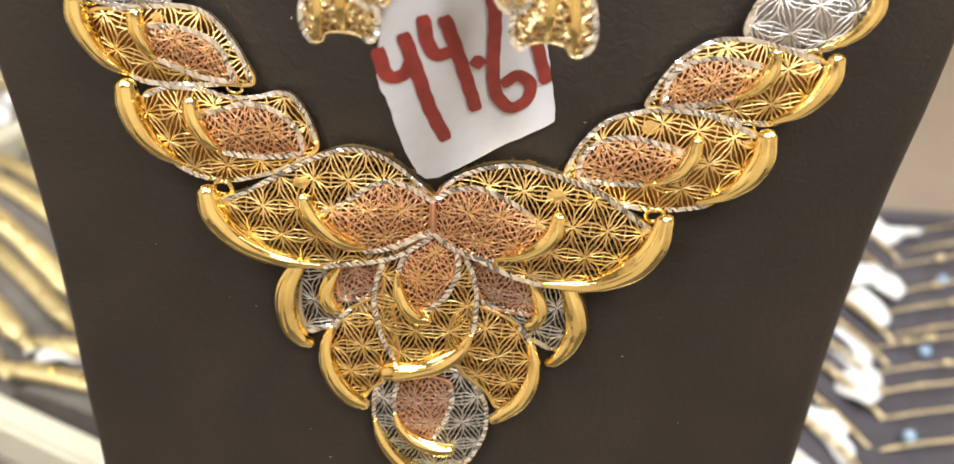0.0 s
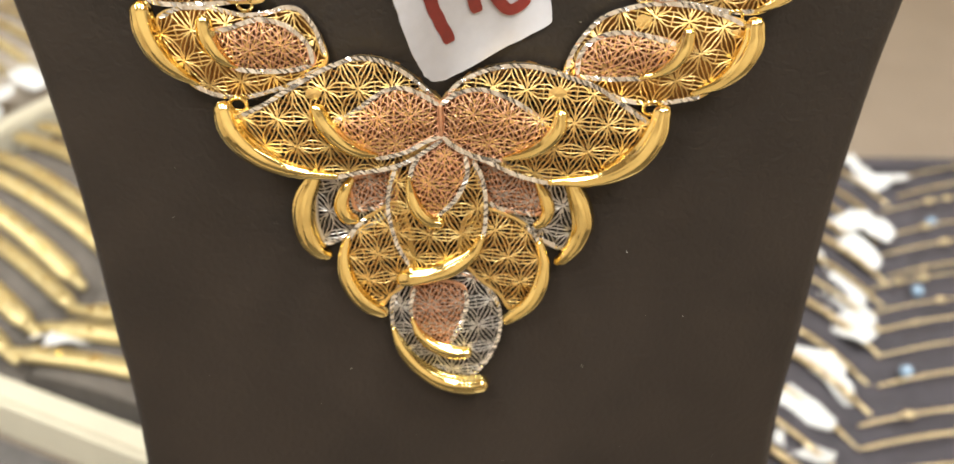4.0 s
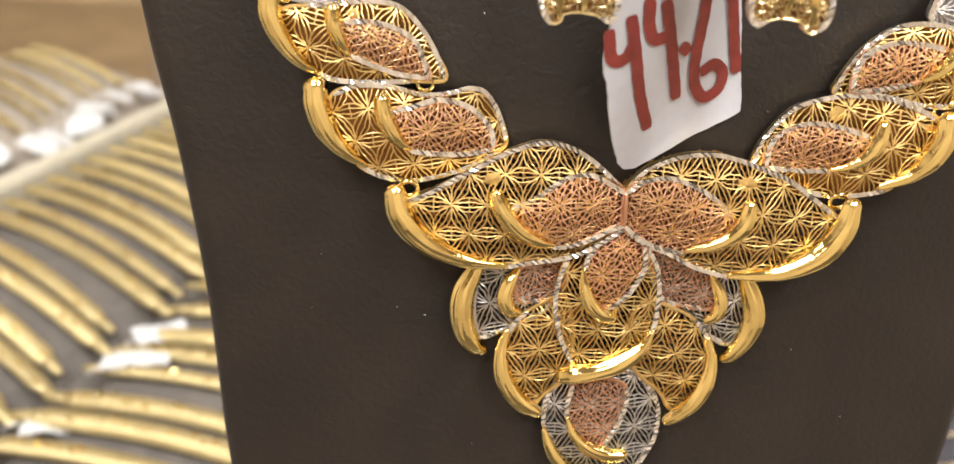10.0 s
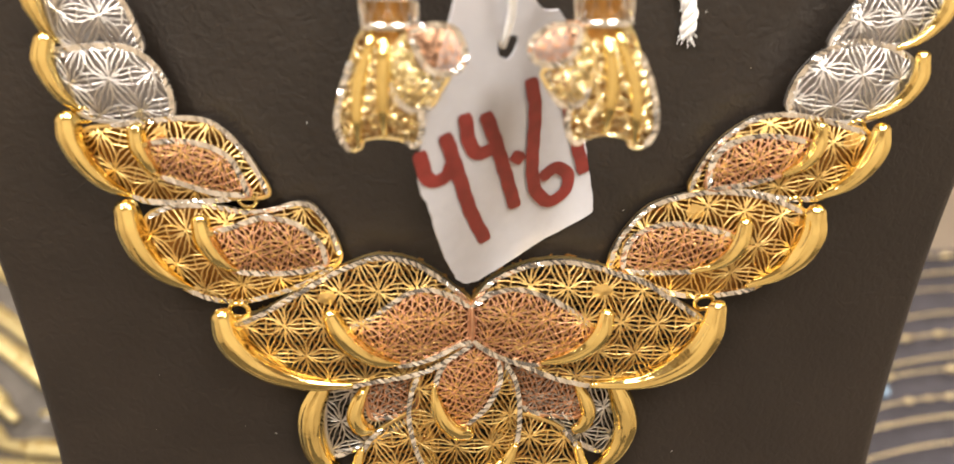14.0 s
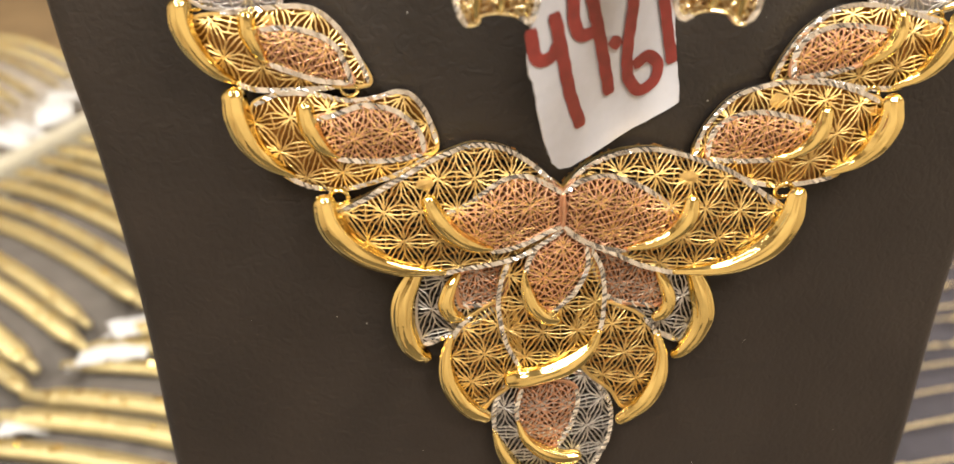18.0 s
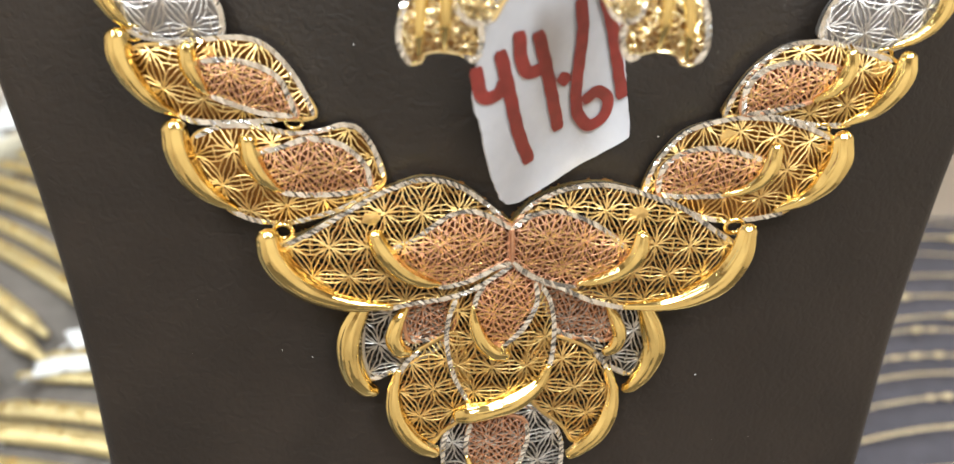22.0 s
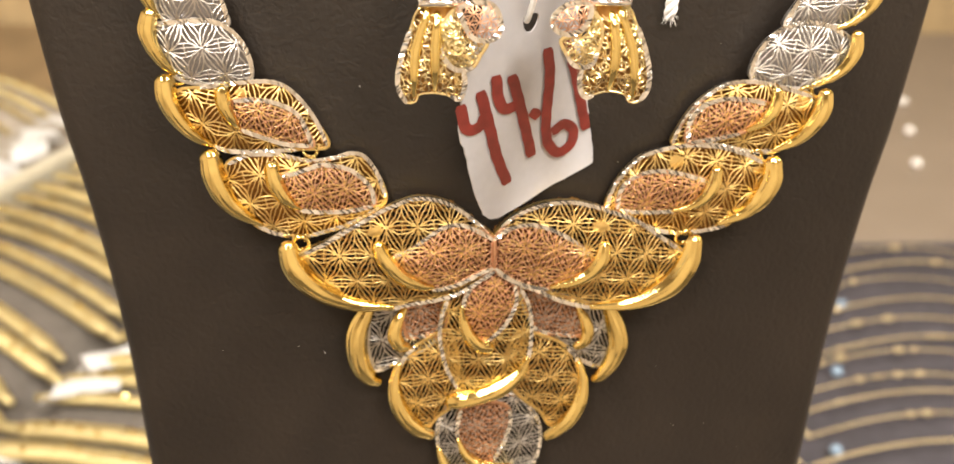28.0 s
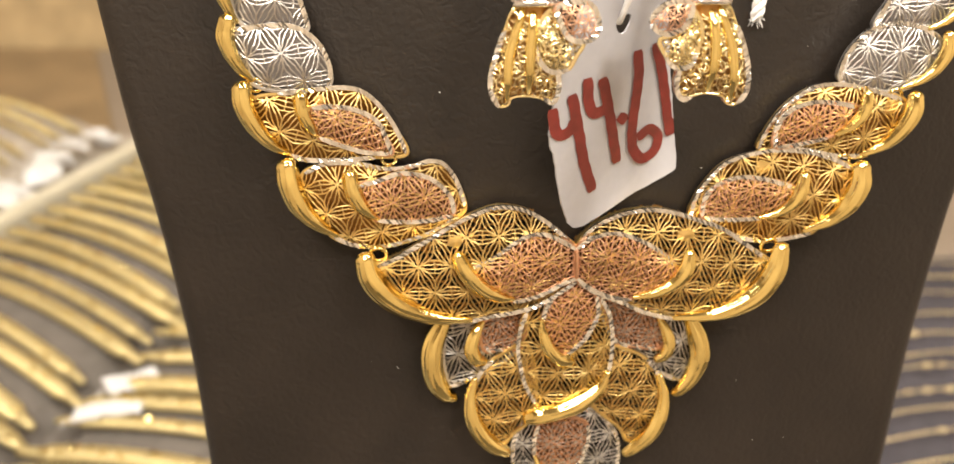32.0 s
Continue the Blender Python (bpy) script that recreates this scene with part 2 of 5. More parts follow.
def ridges(lines, half, high):
    """Hand-cut wires along lines of (u, v, w) in mm: two feet, two shoulders and a crest that leans to either side."""
    verts, faces = [], []
    tilt = random.Random(len(lines))
    for line in lines:
        k = len(line)
        if k < 2:
            continue
        t = np.gradient(line[:, :2], axis=0)
        t /= np.linalg.norm(t, axis=1)[:, None] + 1e-9
        side = np.stack([-t[:, 1], t[:, 0], np.zeros(k)], 1) * half
        base = len(verts)
        up = np.array([0, 0, high])
        crest = tilt.uniform(-0.4, 0.4)
        verts.extend(np.stack([line - side, line - 0.8 * side + 0.9 * up, line + crest * side + up, line + 0.8 * side + 0.9 * up, line + side], 1).reshape(-1, 3) / 1000)
        for i in range(k - 1):
            a, b = base + 5 * i, base + 5 * i + 5
            faces += [(a + n, b + n, b + n + 1, a + n + 1) for n in range(4)] + [(a + 4, b + 4, b, a)]
    return verts, faces


def tube(line, radii, sides=12, squash=0.8, flute=0.0, cap=True):
    """A round bar of changing radius along a line of (u, v, w) in mm, with closed round ends."""
    line, radii = np.array(line, float), np.array(radii, float)
    if cap:
        d0, d1 = line[0] - line[1], line[-1] - line[-2]
        d0, d1 = d0 / np.linalg.norm(d0), d1 / np.linalg.norm(d1)
        pre = [(line[0] + d0 * radii[0] * f, radii[0] * g) for f, g in ((0.95, 0.25), (0.8, 0.6), (0.5, 0.86), (0.2, 0.98))]
        post = [(line[-1] + d1 * radii[-1] * f, radii[-1] * g) for f, g in ((0.2, 0.98), (0.5, 0.86), (0.8, 0.6), (0.95, 0.25))]
        line = np.array([p for p, _ in pre] + list(line) + [p for p, _ in post])
        radii = np.array([r for _, r in pre] + list(radii) + [r for _, r in post])
    t = np.gradient(line, axis=0)
    t /= np.linalg.norm(t, axis=1)[:, None] + 1e-9
    up = np.array([0, 0, 1.0])
    side = np.cross(t, up)
    side /= np.linalg.norm(side, axis=1)[:, None] + 1e-9
    out = np.cross(side, t)
    a = np.arange(sides) * 2 * np.pi / sides
    drift = np.linspace(0, 2.4, len(line))[:, None]
    r = radii[:, None] * (1 + flute * (np.cos(3 * a + 0.5) + 0.9 * np.cos(2 * a - 0.8) + 0.5 * np.cos(5 * a + drift) + 0.42 * np.cos(9 * a - 2.5 * drift) + 0.26 * np.cos(13 * a + 3.1 * drift)))
    ring = line[:, None] + side[:, None] * (r * np.cos(a))[..., None] + out[:, None] * (r * np.sin(a) * squash)[..., None]
    verts = ring.reshape(-1, 3) / 1000
    faces = []
    for i in range(len(line) - 1):
        for j in range(sides):
            k = (j + 1) % sides
            faces.append((i * sides + j, i * sides + k, (i + 1) * sides + k, (i + 1) * sides + j))
    faces += [tuple(range(sides))[::-1], tuple((len(line) - 1) * sides + j for j in range(sides))]
    return list(verts), faces


def joined(*pieces):
    verts, faces = [], []
    for v, f in pieces:
        n = len(verts)
        verts += list(v)
        faces += [tuple(i + n for i in g) for g in f]
    return verts, faces


# ---- the bust: face frame u right, v up, w out of the face ----
RECLINE, CHEST = 8.0, 0.32
FACE = Matrix.Translation((0, 0, CHEST)) @ Matrix(((1, 0, 0, 0), (0, math.sin(radians(RECLINE)), -math.cos(radians(RECLINE)), 0), (0, math.cos(radians(RECLINE)), math.sin(radians(RECLINE)), 0), (0, 0, 0, 1)))
HALF = np.array((0.0, -0.7)) + spline([(-330, 80), (-250, 76), (-160, 73), (-85, 72.3), (-65, 72.9), (-50, 74.4), (-28, 76), (-12, 77.8), (8, 81), (26, 84.8), (50, 88.5), (80, 93), (110, 95), (130, 86), (145, 62), (158, 46), (190, 42)], steps=4)


def skin(u):
    """Height of the leather over the face plane, in mm."""
    return -7.0 - 4.5 * (u / 60.0) ** 2


def build_bust():
    bust = new("necklace_bust")
    bust.matrix_world = FACE
    tagged(bust, "black leatherette necklace display bust with grained cover", "display bust")
    cols = 48
    verts, faces = [], []
    for v, h in HALF:
        if v < -319:
            continue
        drop = max(0.0, (v - 60) / 130) ** 2 * 45
        ring = []
        for i in range(cols + 1):
            x = -1 + 2 * i / cols
            core = h - 5
            u = x * (core + 1.3 * (x > 0))
            ring.append((u, v, skin(u) - drop))
        w_edge = skin(h - 5) - drop
        wrap = [(h - 5 + 5 * math.sin(a), v, w_edge - 7 + 7 * math.cos(a)) for a in (0.3, 0.6, 0.9, 1.2, 1.57)]
        back = [(h - 1, v, w_edge - 16), (h - 6, v, w_edge - 20), (0, v, w_edge - 22)]
        right = [(u + 1.3 * (u > 0), vv, w) for u, vv, w in wrap + back]
        left = [(-u, vv, w) for u, vv, w in reversed((wrap + back)[:-1])]
        verts.append(ring + right + left)
    n = len(verts[0])
    flat = [np.array(p) / 1000 for row in verts for p in row]
    for r in range(len(verts) - 1):
        for j in range(n):
            k = (j + 1) % n
            faces.append((r * n + j, r * n + k, (r + 1) * n + k, (r + 1) * n + j))
    faces += [tuple(range(n))[::-1], tuple((len(verts) - 1) * n + j for j in range(n))]
    link("padded_front", flat, faces, LEATHER, bust, smooth=True)
    # easel leg behind, reaching the counter
    bm = bmesh.new()
    bmesh.ops.create_cube(bm, size=1.0)
    for v in bm.verts:
        top = v.co.z > 0
        v.co = Vector((v.co.x * 0.05, (0.035 if top else 0.16) + v.co.y * 0.008, 0.40 if top else 0.0))
    bmesh.ops.transform(bm, matrix=FACE.inverted(), verts=bm.verts)
    part("easel_leg", bm, LEATHER, bust, "black strut behind the bust")
    return bust


build_bust()


# ---- the necklace ----
def gold_lines(poly, size, turn, shift, bows, cross=False, steps=8, wobble=0.0):
    """Flower lattice: bundles of bowed lines between the points of a triangular grid, kept inside poly (mm)."""
    lo, hi = poly.min(0) - size, poly.max(0) + size
    mid, span = (lo + hi) / 2, np.linalg.norm(hi - lo) / 2
    n = int(span / size) + 2
    c, s = math.cos(radians(turn)), math.sin(radians(turn))
    lines = []
    for i in range(-n, n + 1):
        for j in range(-n, n + 1):
            q = np.array([(i + 0.5 * j) * size, j * size * 0.866]) + shift
            a = mid + np.array([c * q[0] - s * q[1], s * q[0] + c * q[1]])
            if np.any(a < lo - size) or np.any(a > hi + size):
                continue
            for k in range(3):
                ang = radians(turn + 60 * k)
                d = np.array([math.cos(ang), math.sin(ang)]) * size
                e = np.array([-d[1], d[0]])
                for bow in bows:
                    f = np.linspace(0.13, 0.87, steps + 1) if 0 < abs(bow) < 0.1 else np.linspace(0, 1, steps + 1 if bow else 4)
                    lines.append(a + f[:, None] * d + (4 * bow * f * (1 - f))[:, None] * e)
                if cross:
                    for at, reach in ((0.5, 0.2),) if k == cross - 1 else ():
                        f = np.linspace(-reach, reach, 5)
                        lines.append(a + (at + (at - 0.5) * 0.5 * (1 - (f / reach) ** 2))[:, None] * d + f[:, None] * e)
    if wobble:
        lines = [x + wobble * np.column_stack([np.sin(x[:, 1] * 2.3 + 1.7 * x[:, 0]) + np.sin(x[:, 1] * 4.9 - x[:, 0] * 1.1), np.cos(x[:, 0] * 2.7 - 1.3 * x[:, 1]) + np.sin(x[:, 0] * 5.3)]) for x in lines]
    counts = [len(x) for x in lines]
    ok = np.split(inside(np.concatenate(lines), poly), np.cumsum(counts)[:-1])
    kept = []
    for line, good in zip(lines, ok):
        run = []
        for p, g in zip(line, good):
            if g:
                run.append(p)
            elif run:
                kept.append(np.array(run))
                run = []
        if len(run) > 1:
            kept.append(np.array(run))
    return [k for k in kept if len(k) > 1]


class Leaf:
    """A cushion-shaped leaf over a closed outline, height w at its edge, dome at its middle (mm)."""

    def __init__(self, outline, w, dome, bend=0.0):
        self.poly = spline(outline, True, 6)
        self.w, self.dome, self.bend = w, dome, bend
        lo, hi = self.poly.min(0), self.poly.max(0)
        grid = np.stack(np.meshgrid(np.linspace(lo[0], hi[0], 24), np.linspace(lo[1], hi[1], 24)), -1).reshape(-1, 2)
        grid = grid[inside(grid, self.poly)]
        self.reach = edge_distance(grid, self.poly).max()
        self.mid = self.poly.mean(0)

    def lift(self, pts, more=0.0):
        pts = np.asarray(pts, float)
        d = np.minimum(edge_distance(pts, self.poly) / self.reach, 1)
        w = self.w + self.dome * (1 - (1 - d) ** 2) + self.bend * (pts[:, 0] - self.mid[0]) / 20 + more
        return np.column_stack([pts, w])


def leaf_mesh(name, leaf, size, turn, shift, mat, parent, bows, half, high, cross=False, steps=8, label="", wall=2.2, border=0.36):
    lines = [leaf.lift(k) for k in gold_lines(leaf.poly, size, turn, np.array(shift), bows, cross, steps, 0.05)]
    rim = np.vstack([leaf.poly, leaf.poly[:1]])
    edge = leaf.lift(rim)
    edge[:, 2] = leaf.w + leaf.bend * (rim[:, 0] - leaf.mid[0]) / 20
    v, f = ridges(lines + [edge], half, high * 1.25)
    v2, f2 = ridges([edge], border, 0.45)
    # side wall: a thin band below the edge
    n = len(v2)
    top, low = edge.copy(), edge.copy()
    low[:, 2] -= wall * 0.5
    k = len(edge)
    v2 += list(np.vstack([top, low]) / 1000)
    f2 += [(n + i, n + i + 1, n + k + i + 1, n + k + i) for i in range(k - 1)]
    return link(name, *joined((v, f), (v2, f2)), mat, parent, label)


def rim(parent, points, w, lift=0.0, wide=0.40, pitch=0.56, name="diamond_cut_rim", w1=None):
    """Diamond-cut edge: slanting flat facets that tilt by turns to either side and catch the light one after the other."""
    line = resample(spline(points, steps=8), pitch)
    k = len(line)
    t = np.gradient(line, axis=0)
    t /= np.linalg.norm(t, axis=1)[:, None]
    side = np.column_stack([-t[:, 1], t[:, 0], np.zeros(k)])
    ahead = np.column_stack([t, np.zeros(k)])
    c = np.column_stack([line, np.linspace(w, w if w1 is None else w1, k) + lift])
    taper = np.minimum(1, np.minimum(np.arange(k), np.arange(k)[::-1]) / 3 + 0.5) * min(wide, 0.42)
    jit = random.Random(k * 7 + int(abs(w) * 10))
    verts, faces = [], []
    up = np.array([0, 0, 1.0])
    slant = 0.25 * pitch
    for i in range(k):
        hi, lo = (0.28, 0.18) if i % 2 else (0.21, 0.24)
        hi, lo = hi + jit.uniform(-0.13, 0.13), lo + jit.uniform(-0.13, 0.13)
        a, b = c[i] + side[i] * taper[i] - ahead[i] * slant, c[i] - side[i] * taper[i] + ahead[i] * slant
        for v in (a - up * 0.35, a + up * hi, b + up * lo, b - up * 0.35):
            verts.append(v / 1000)
    for i in range(k - 1):
        p, q = 4 * i, 4 * i + 4
        faces += [(p, q, q + 1, p + 1), (p + 1, q + 1, q + 2), (p + 1, q + 2, p + 2), (p + 2, q + 2, q + 3, p + 3), (p + 3, q + 3, q, p)]
    faces += [(0, 1, 2, 3), (4 * k - 1, 4 * k - 2, 4 * k - 3, 4 * k - 4)]
    return link(name, verts, faces, WHITE_GOLD, parent, "bright diamond-cut white gold edge")


def horn(parent, points, w, w1=None, arch=0.7, name="horn"):
    """Polished hollow horn that swells and tapers; points (u, v, radius) in mm."""
    p = spline(points, steps=9)
    k = len(p)
    f = np.linspace(0, 1, k)
    ws = w + (0 if w1 is None else (w1 - w)) * f + arch * np.sin(np.pi * f)
    v, fa = tube(np.column_stack([p[:, :2], ws]), p[:, 2] * 1.17 * (1.0 + 0.022 * np.sin(f * 17 + p[0, 0]) * np.sin(f * 6.5 + p[0, 1])), 40, 0.92, 0.078)
    return link(name, v, fa, GOLD, parent, "polished yellow gold horn", smooth=True)


def ring(parent, u, v, w, radius=1.3, wire=0.35, turn=0.0, name="jump_ring"):
    a = np.linspace(0, 2 * np.pi, 17)
    line = np.column_stack([u + radius * np.cos(a), v + radius * 0.9 * np.sin(a), w + 0.4 * np.sin(a + turn)])
    ve, fa = tube(line, np.full(17, wire), 6, 1.0, cap=False)
    return link(name, ve, fa, GOLD, parent, smooth=True)


necklace = new("necklace")
necklace.matrix_world = FACE
tagged(necklace, "three-tone gold filigree leaf necklace laid on the bust", "necklace")
BIG = (-0.205, -0.075, 0.075, 0.205)


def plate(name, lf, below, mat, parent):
    """Thin sheet closing the back of a leaf, toned for the shade behind its lattice."""
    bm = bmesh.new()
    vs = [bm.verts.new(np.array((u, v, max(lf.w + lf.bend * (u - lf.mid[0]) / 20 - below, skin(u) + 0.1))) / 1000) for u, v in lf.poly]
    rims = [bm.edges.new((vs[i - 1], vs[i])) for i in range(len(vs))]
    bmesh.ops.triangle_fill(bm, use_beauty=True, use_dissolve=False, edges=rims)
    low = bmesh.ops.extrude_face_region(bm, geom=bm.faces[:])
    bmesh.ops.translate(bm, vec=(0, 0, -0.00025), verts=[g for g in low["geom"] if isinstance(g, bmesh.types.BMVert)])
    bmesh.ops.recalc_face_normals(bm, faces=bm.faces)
    return part(name, bm, mat, parent, "backing sheet of the leaf, toned for shade behind the lattice")


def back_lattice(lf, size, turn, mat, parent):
    """Second pierced layer, lying close over the leather; its colours hold the enclosed shade."""
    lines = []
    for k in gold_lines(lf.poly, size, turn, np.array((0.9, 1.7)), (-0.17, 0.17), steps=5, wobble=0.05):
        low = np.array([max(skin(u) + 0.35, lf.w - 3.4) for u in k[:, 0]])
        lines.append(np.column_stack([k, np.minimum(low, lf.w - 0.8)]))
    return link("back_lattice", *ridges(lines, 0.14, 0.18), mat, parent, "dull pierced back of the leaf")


def petal(name, outline, w, dome, mat=WIRE, size=6.0, turn=0, shift=(0, 0), label="", bend=0.0, wall=2.2, solid=False):
    lf = Leaf(outline, w, dome, bend)
    leaf = leaf_mesh(name, lf, size, turn, shift, mat, necklace, BIG, 0.112, 0.26, cross=1, label=label, wall=wall)
    if solid:
        plate("back_plate", lf, 0.9, PALE_PLATE if mat is RHODIUM else AMBER_SHADE, leaf)
    else:
        back_lattice(lf, size * 0.62, turn + 17, SHADED_WHITE_GOLD if mat is RHODIUM else SHADED_GOLD, leaf)
    return leaf


def blush(parent, outline, w, dome, turn=0):
    lf = Leaf(outline, w, dome)
    leaf = leaf_mesh("inner_leaf", lf, 1.45, turn + 24, (0.4, 0.7), ROSE, parent, (0,), 0.075, 0.16, steps=4, label="rose gold lattice inner leaf", wall=1.0)
    # The sheet's dark rose colour stands for shade under the fine lattice.
    plate("rose_plate", lf, 0.6, SHADED_ROSE, leaf)
    return leaf


GOLD_LEAF, PALE_LEAF = "pierced yellow gold leaf of flower lattice", "pierced white gold leaf of flower lattice"


def patch(parent, u, v, w, size, mat=None, turn=0.0, name="solder_patch"):
    """A flat, uneven spot where the sheet was left whole, as thick as the lattice."""
    r = random.Random(int(u * 31 + v * 17))
    n = 10
    pts = [(u + size * r.uniform(0.75, 1.15) * math.cos(i * 2 * math.pi / n + turn), v + 0.75 * size * r.uniform(0.75, 1.15) * math.sin(i * 2 * math.pi / n + turn)) for i in range(n)]
    verts = [np.array((x, y, w)) / 1000 for x, y in pts] + [np.array((x, y, w - 0.3)) / 1000 for x, y in pts] + [np.array((u, v, w + 0.15)) / 1000]
    faces = [(i, (i + 1) % n, 2 * n) for i in range(n)] + [(i, n + i, n + (i + 1) % n, (i + 1) % n) for i in range(n)] + [tuple(range(n, 2 * n))[::-1]]
    return link(name, verts, faces, mat or WIRE, parent, "solid gold spot in the lattice")

# centre wings
wing = petal("leaf_panel", [(-37.8, 2.2), (-33.3, 4.2), (-27.6, 7.6), (-23.1, 10.3), (-18.8, 12.3), (-15.2, 13.3), (-10.7, 12.7), (-6.6, 10.5), (-3.1, 7.5), (-0.6, 5.1), (-0.4, -1.0), (-2.8, -2.8), (-6.8, -5.5), (-10.9, -7.0), (-16.2, -8.0), (-20.8, -9.1), (-26.6, -8.1), (-31.2, -5.5), (-35.1, -1.5)], -2.5, 1.6, turn=2, shift=(1.0, 0.6), label=GOLD_LEAF, wall=5.0)
rim(wing, [(-37.5, 2.4), (-33.3, 4.3), (-27.6, 7.7), (-23.1, 10.4), (-18.8, 12.4), (-15.2, 13.4), (-10.7, 12.8), (-6.6, 10.6), (-3.1, 7.6), (-0.6, 5.1)], -2.1)
rim(wing, [(-0.4, -1.0), (-2.8, -2.8), (-6.8, -5.5), (-10.9, -7.0), (-16.2, -8.0), (-20.8, -9.1)], -1.2, w1=-2.2)
horn(wing, [(-39.4, 4.0, 1.44), (-38.6, 0.8, 1.79), (-36.0, -2.8, 1.75), (-32.0, -5.7, 1.48), (-26.6, -7.8, 1.03), (-20.3, -8.6, 0.46)], -1.0, -2.0)
inner = blush(wing, [(-19.7, 2.3), (-16.3, 3.9), (-13.5, 6.0), (-10.1, 8.1), (-6.7, 8.4), (-3.2, 6.8), (-0.8, 5.4), (-0.6, -0.2), (-3.0, -1.1), (-6.4, -3.0), (-9.9, -4.2), (-12.5, -4.6), (-16.2, -2.3), (-19.1, 0.6)], -1.2, 1.6, 4)
rim(wing, [(-19.7, 2.3), (-16.3, 3.9), (-13.5, 6.0), (-10.1, 8.1), (-6.7, 8.4), (-3.2, 6.8), (-0.8, 5.4)], -0.9, name="inner_rim")
rim(wing, [(-0.6, -0.2), (-3.0, -1.1), (-6.4, -3.0), (-9.9, -4.2), (-12.5, -4.6)], -0.6, name="inner_rim")
horn(wing, [(-22.6, 4.5, 1.01), (-21.1, 1.6, 1.30), (-18.3, -1.5, 1.20), (-15.1, -3.4, 0.86), (-12.4, -4.1, 0.35)], -0.2, -0.6, name="inner_horn")
ring(wing, -37.3, 4.4, -3.2, 1.5, 0.42)
patch(wing, -23.3, 7.2, -1.2, 1.5)
patch(wing, -36.6, 1.6, -2.3, 1.0)

wing = petal("leaf_panel", [(-0.6, 5.1), (1.5, 8.1), (3.7, 9.8), (8.3, 11.7), (13.4, 12.3), (18.2, 11.5), (23.0, 9.9), (27.2, 8.3), (31.7, 5.3), (37.1, 1.5), (35.5, -2.7), (31.6, -6.2), (26.3, -8.7), (19.7, -9.7), (16.6, -9.0), (12.3, -7.6), (8.0, -5.4), (3.7, -3.7), (-0.4, -1.0)], -2.5, 1.6, turn=-4, shift=(-1.2, 1.4), label=GOLD_LEAF, wall=5.0)
rim(wing, [(-0.6, 5.1), (1.5, 8.2), (3.7, 9.9), (8.3, 11.8), (13.4, 12.4), (18.2, 11.6), (23.0, 10.0), (27.2, 8.4), (31.7, 5.4), (36.6, 2.0)], -2.1)
rim(wing, [(19.7, -9.7), (16.6, -9.0), (12.3, -7.6), (8.0, -5.4), (3.7, -3.7), (-0.4, -1.0)], -2.2, w1=-1.2)
horn(wing, [(38.6, 4.4, 1.32), (37.9, 0.7, 1.69), (35.5, -3.4, 1.82), (31.8, -6.5, 1.70), (26.5, -8.7, 1.09), (19.3, -9.4, 0.48)], -1.0, -2.0)
blush(wing, [(-0.8, 5.4), (1.9, 7.4), (5.9, 8.4), (10.0, 7.4), (14.2, 5.2), (18.3, 1.8), (17.0, -1.3), (13.6, -3.5), (10.1, -4.8), (5.9, -4.0), (2.3, -2.4), (-0.6, -0.2)], -1.2, 1.6, -6)
rim(wing, [(-0.8, 5.4), (1.9, 7.4), (5.9, 8.4), (10.0, 7.4), (14.2, 5.2), (18.0, 2.0)], -0.9, name="inner_rim")
rim(wing, [(-0.6, -0.2), (2.3, -2.4), (5.9, -4.0), (10.1, -4.8)], -0.6, name="inner_rim")
horn(wing, [(20.7, 4.0, 0.94), (20.1, 1.2, 1.18), (17.9, -1.4, 1.06), (14.5, -3.3, 0.83), (10.7, -4.4, 0.35)], -0.2, -0.6, name="inner_horn")
ring(wing, 36.9, 4.6, -3.2, 1.5, 0.42)
patch(wing, 19.8, 7.6, -1.3, 1.7)
patch(wing, 35.6, 2.3, -2.3, 1.2)
v, f = tube(np.array([(-0.7, 5.2, -0.6), (-0.65, 2.5, -0.3), (-0.6, 0.0, -0.4)]), [0.35] * 3, 8)
link("seam_wire", v, f, ROSE, wing, "rose gold seam between the wings", True)

# side petals under the wings
side = petal("leaf_panel", [(-24.0, -10.7), (-18.9, -9.7), (-10.2, -8.3), (-10.2, -16.0), (-15.2, -20.6), (-19.3, -22.5), (-23.7, -24.3), (-24.9, -20.5), (-25.0, -16.3)], -6.0, 0.8, RHODIUM, turn=12, shift=(0.8, 0), label=PALE_LEAF, wall=1.5)
rim(side, [(-19.0, -22.4), (-21.2, -23.3), (-23.7, -24.3)], -5.7, wide=0.5)
horn(side, [(-25.1, -10.9, 1.15), (-26.9, -14.9, 1.69), (-27.3, -19.0, 1.75), (-26.5, -22.9, 1.68), (-24.8, -25.5, 1.29), (-23.4, -26.5, 0.90)], -5.6, -5.2)
blush(side, [(-17.8, -10.5), (-14.1, -9.0), (-9.2, -7.6), (-10.0, -15.7), (-13.2, -16.1), (-17.0, -16.6), (-17.9, -14.0)], -5.0, 0.6, 10)
rim(side, [(-17.3, -16.6), (-13.2, -16.1), (-10.0, -15.6)], -4.8, wide=0.45, name="inner_rim")
horn(side, [(-17.8, -10.4, 0.48), (-19.1, -12.7, 0.96), (-19.8, -15.5, 1.16), (-18.9, -17.7, 1.12), (-17.5, -18.4, 0.78)], -4.6, -4.2, name="inner_horn")
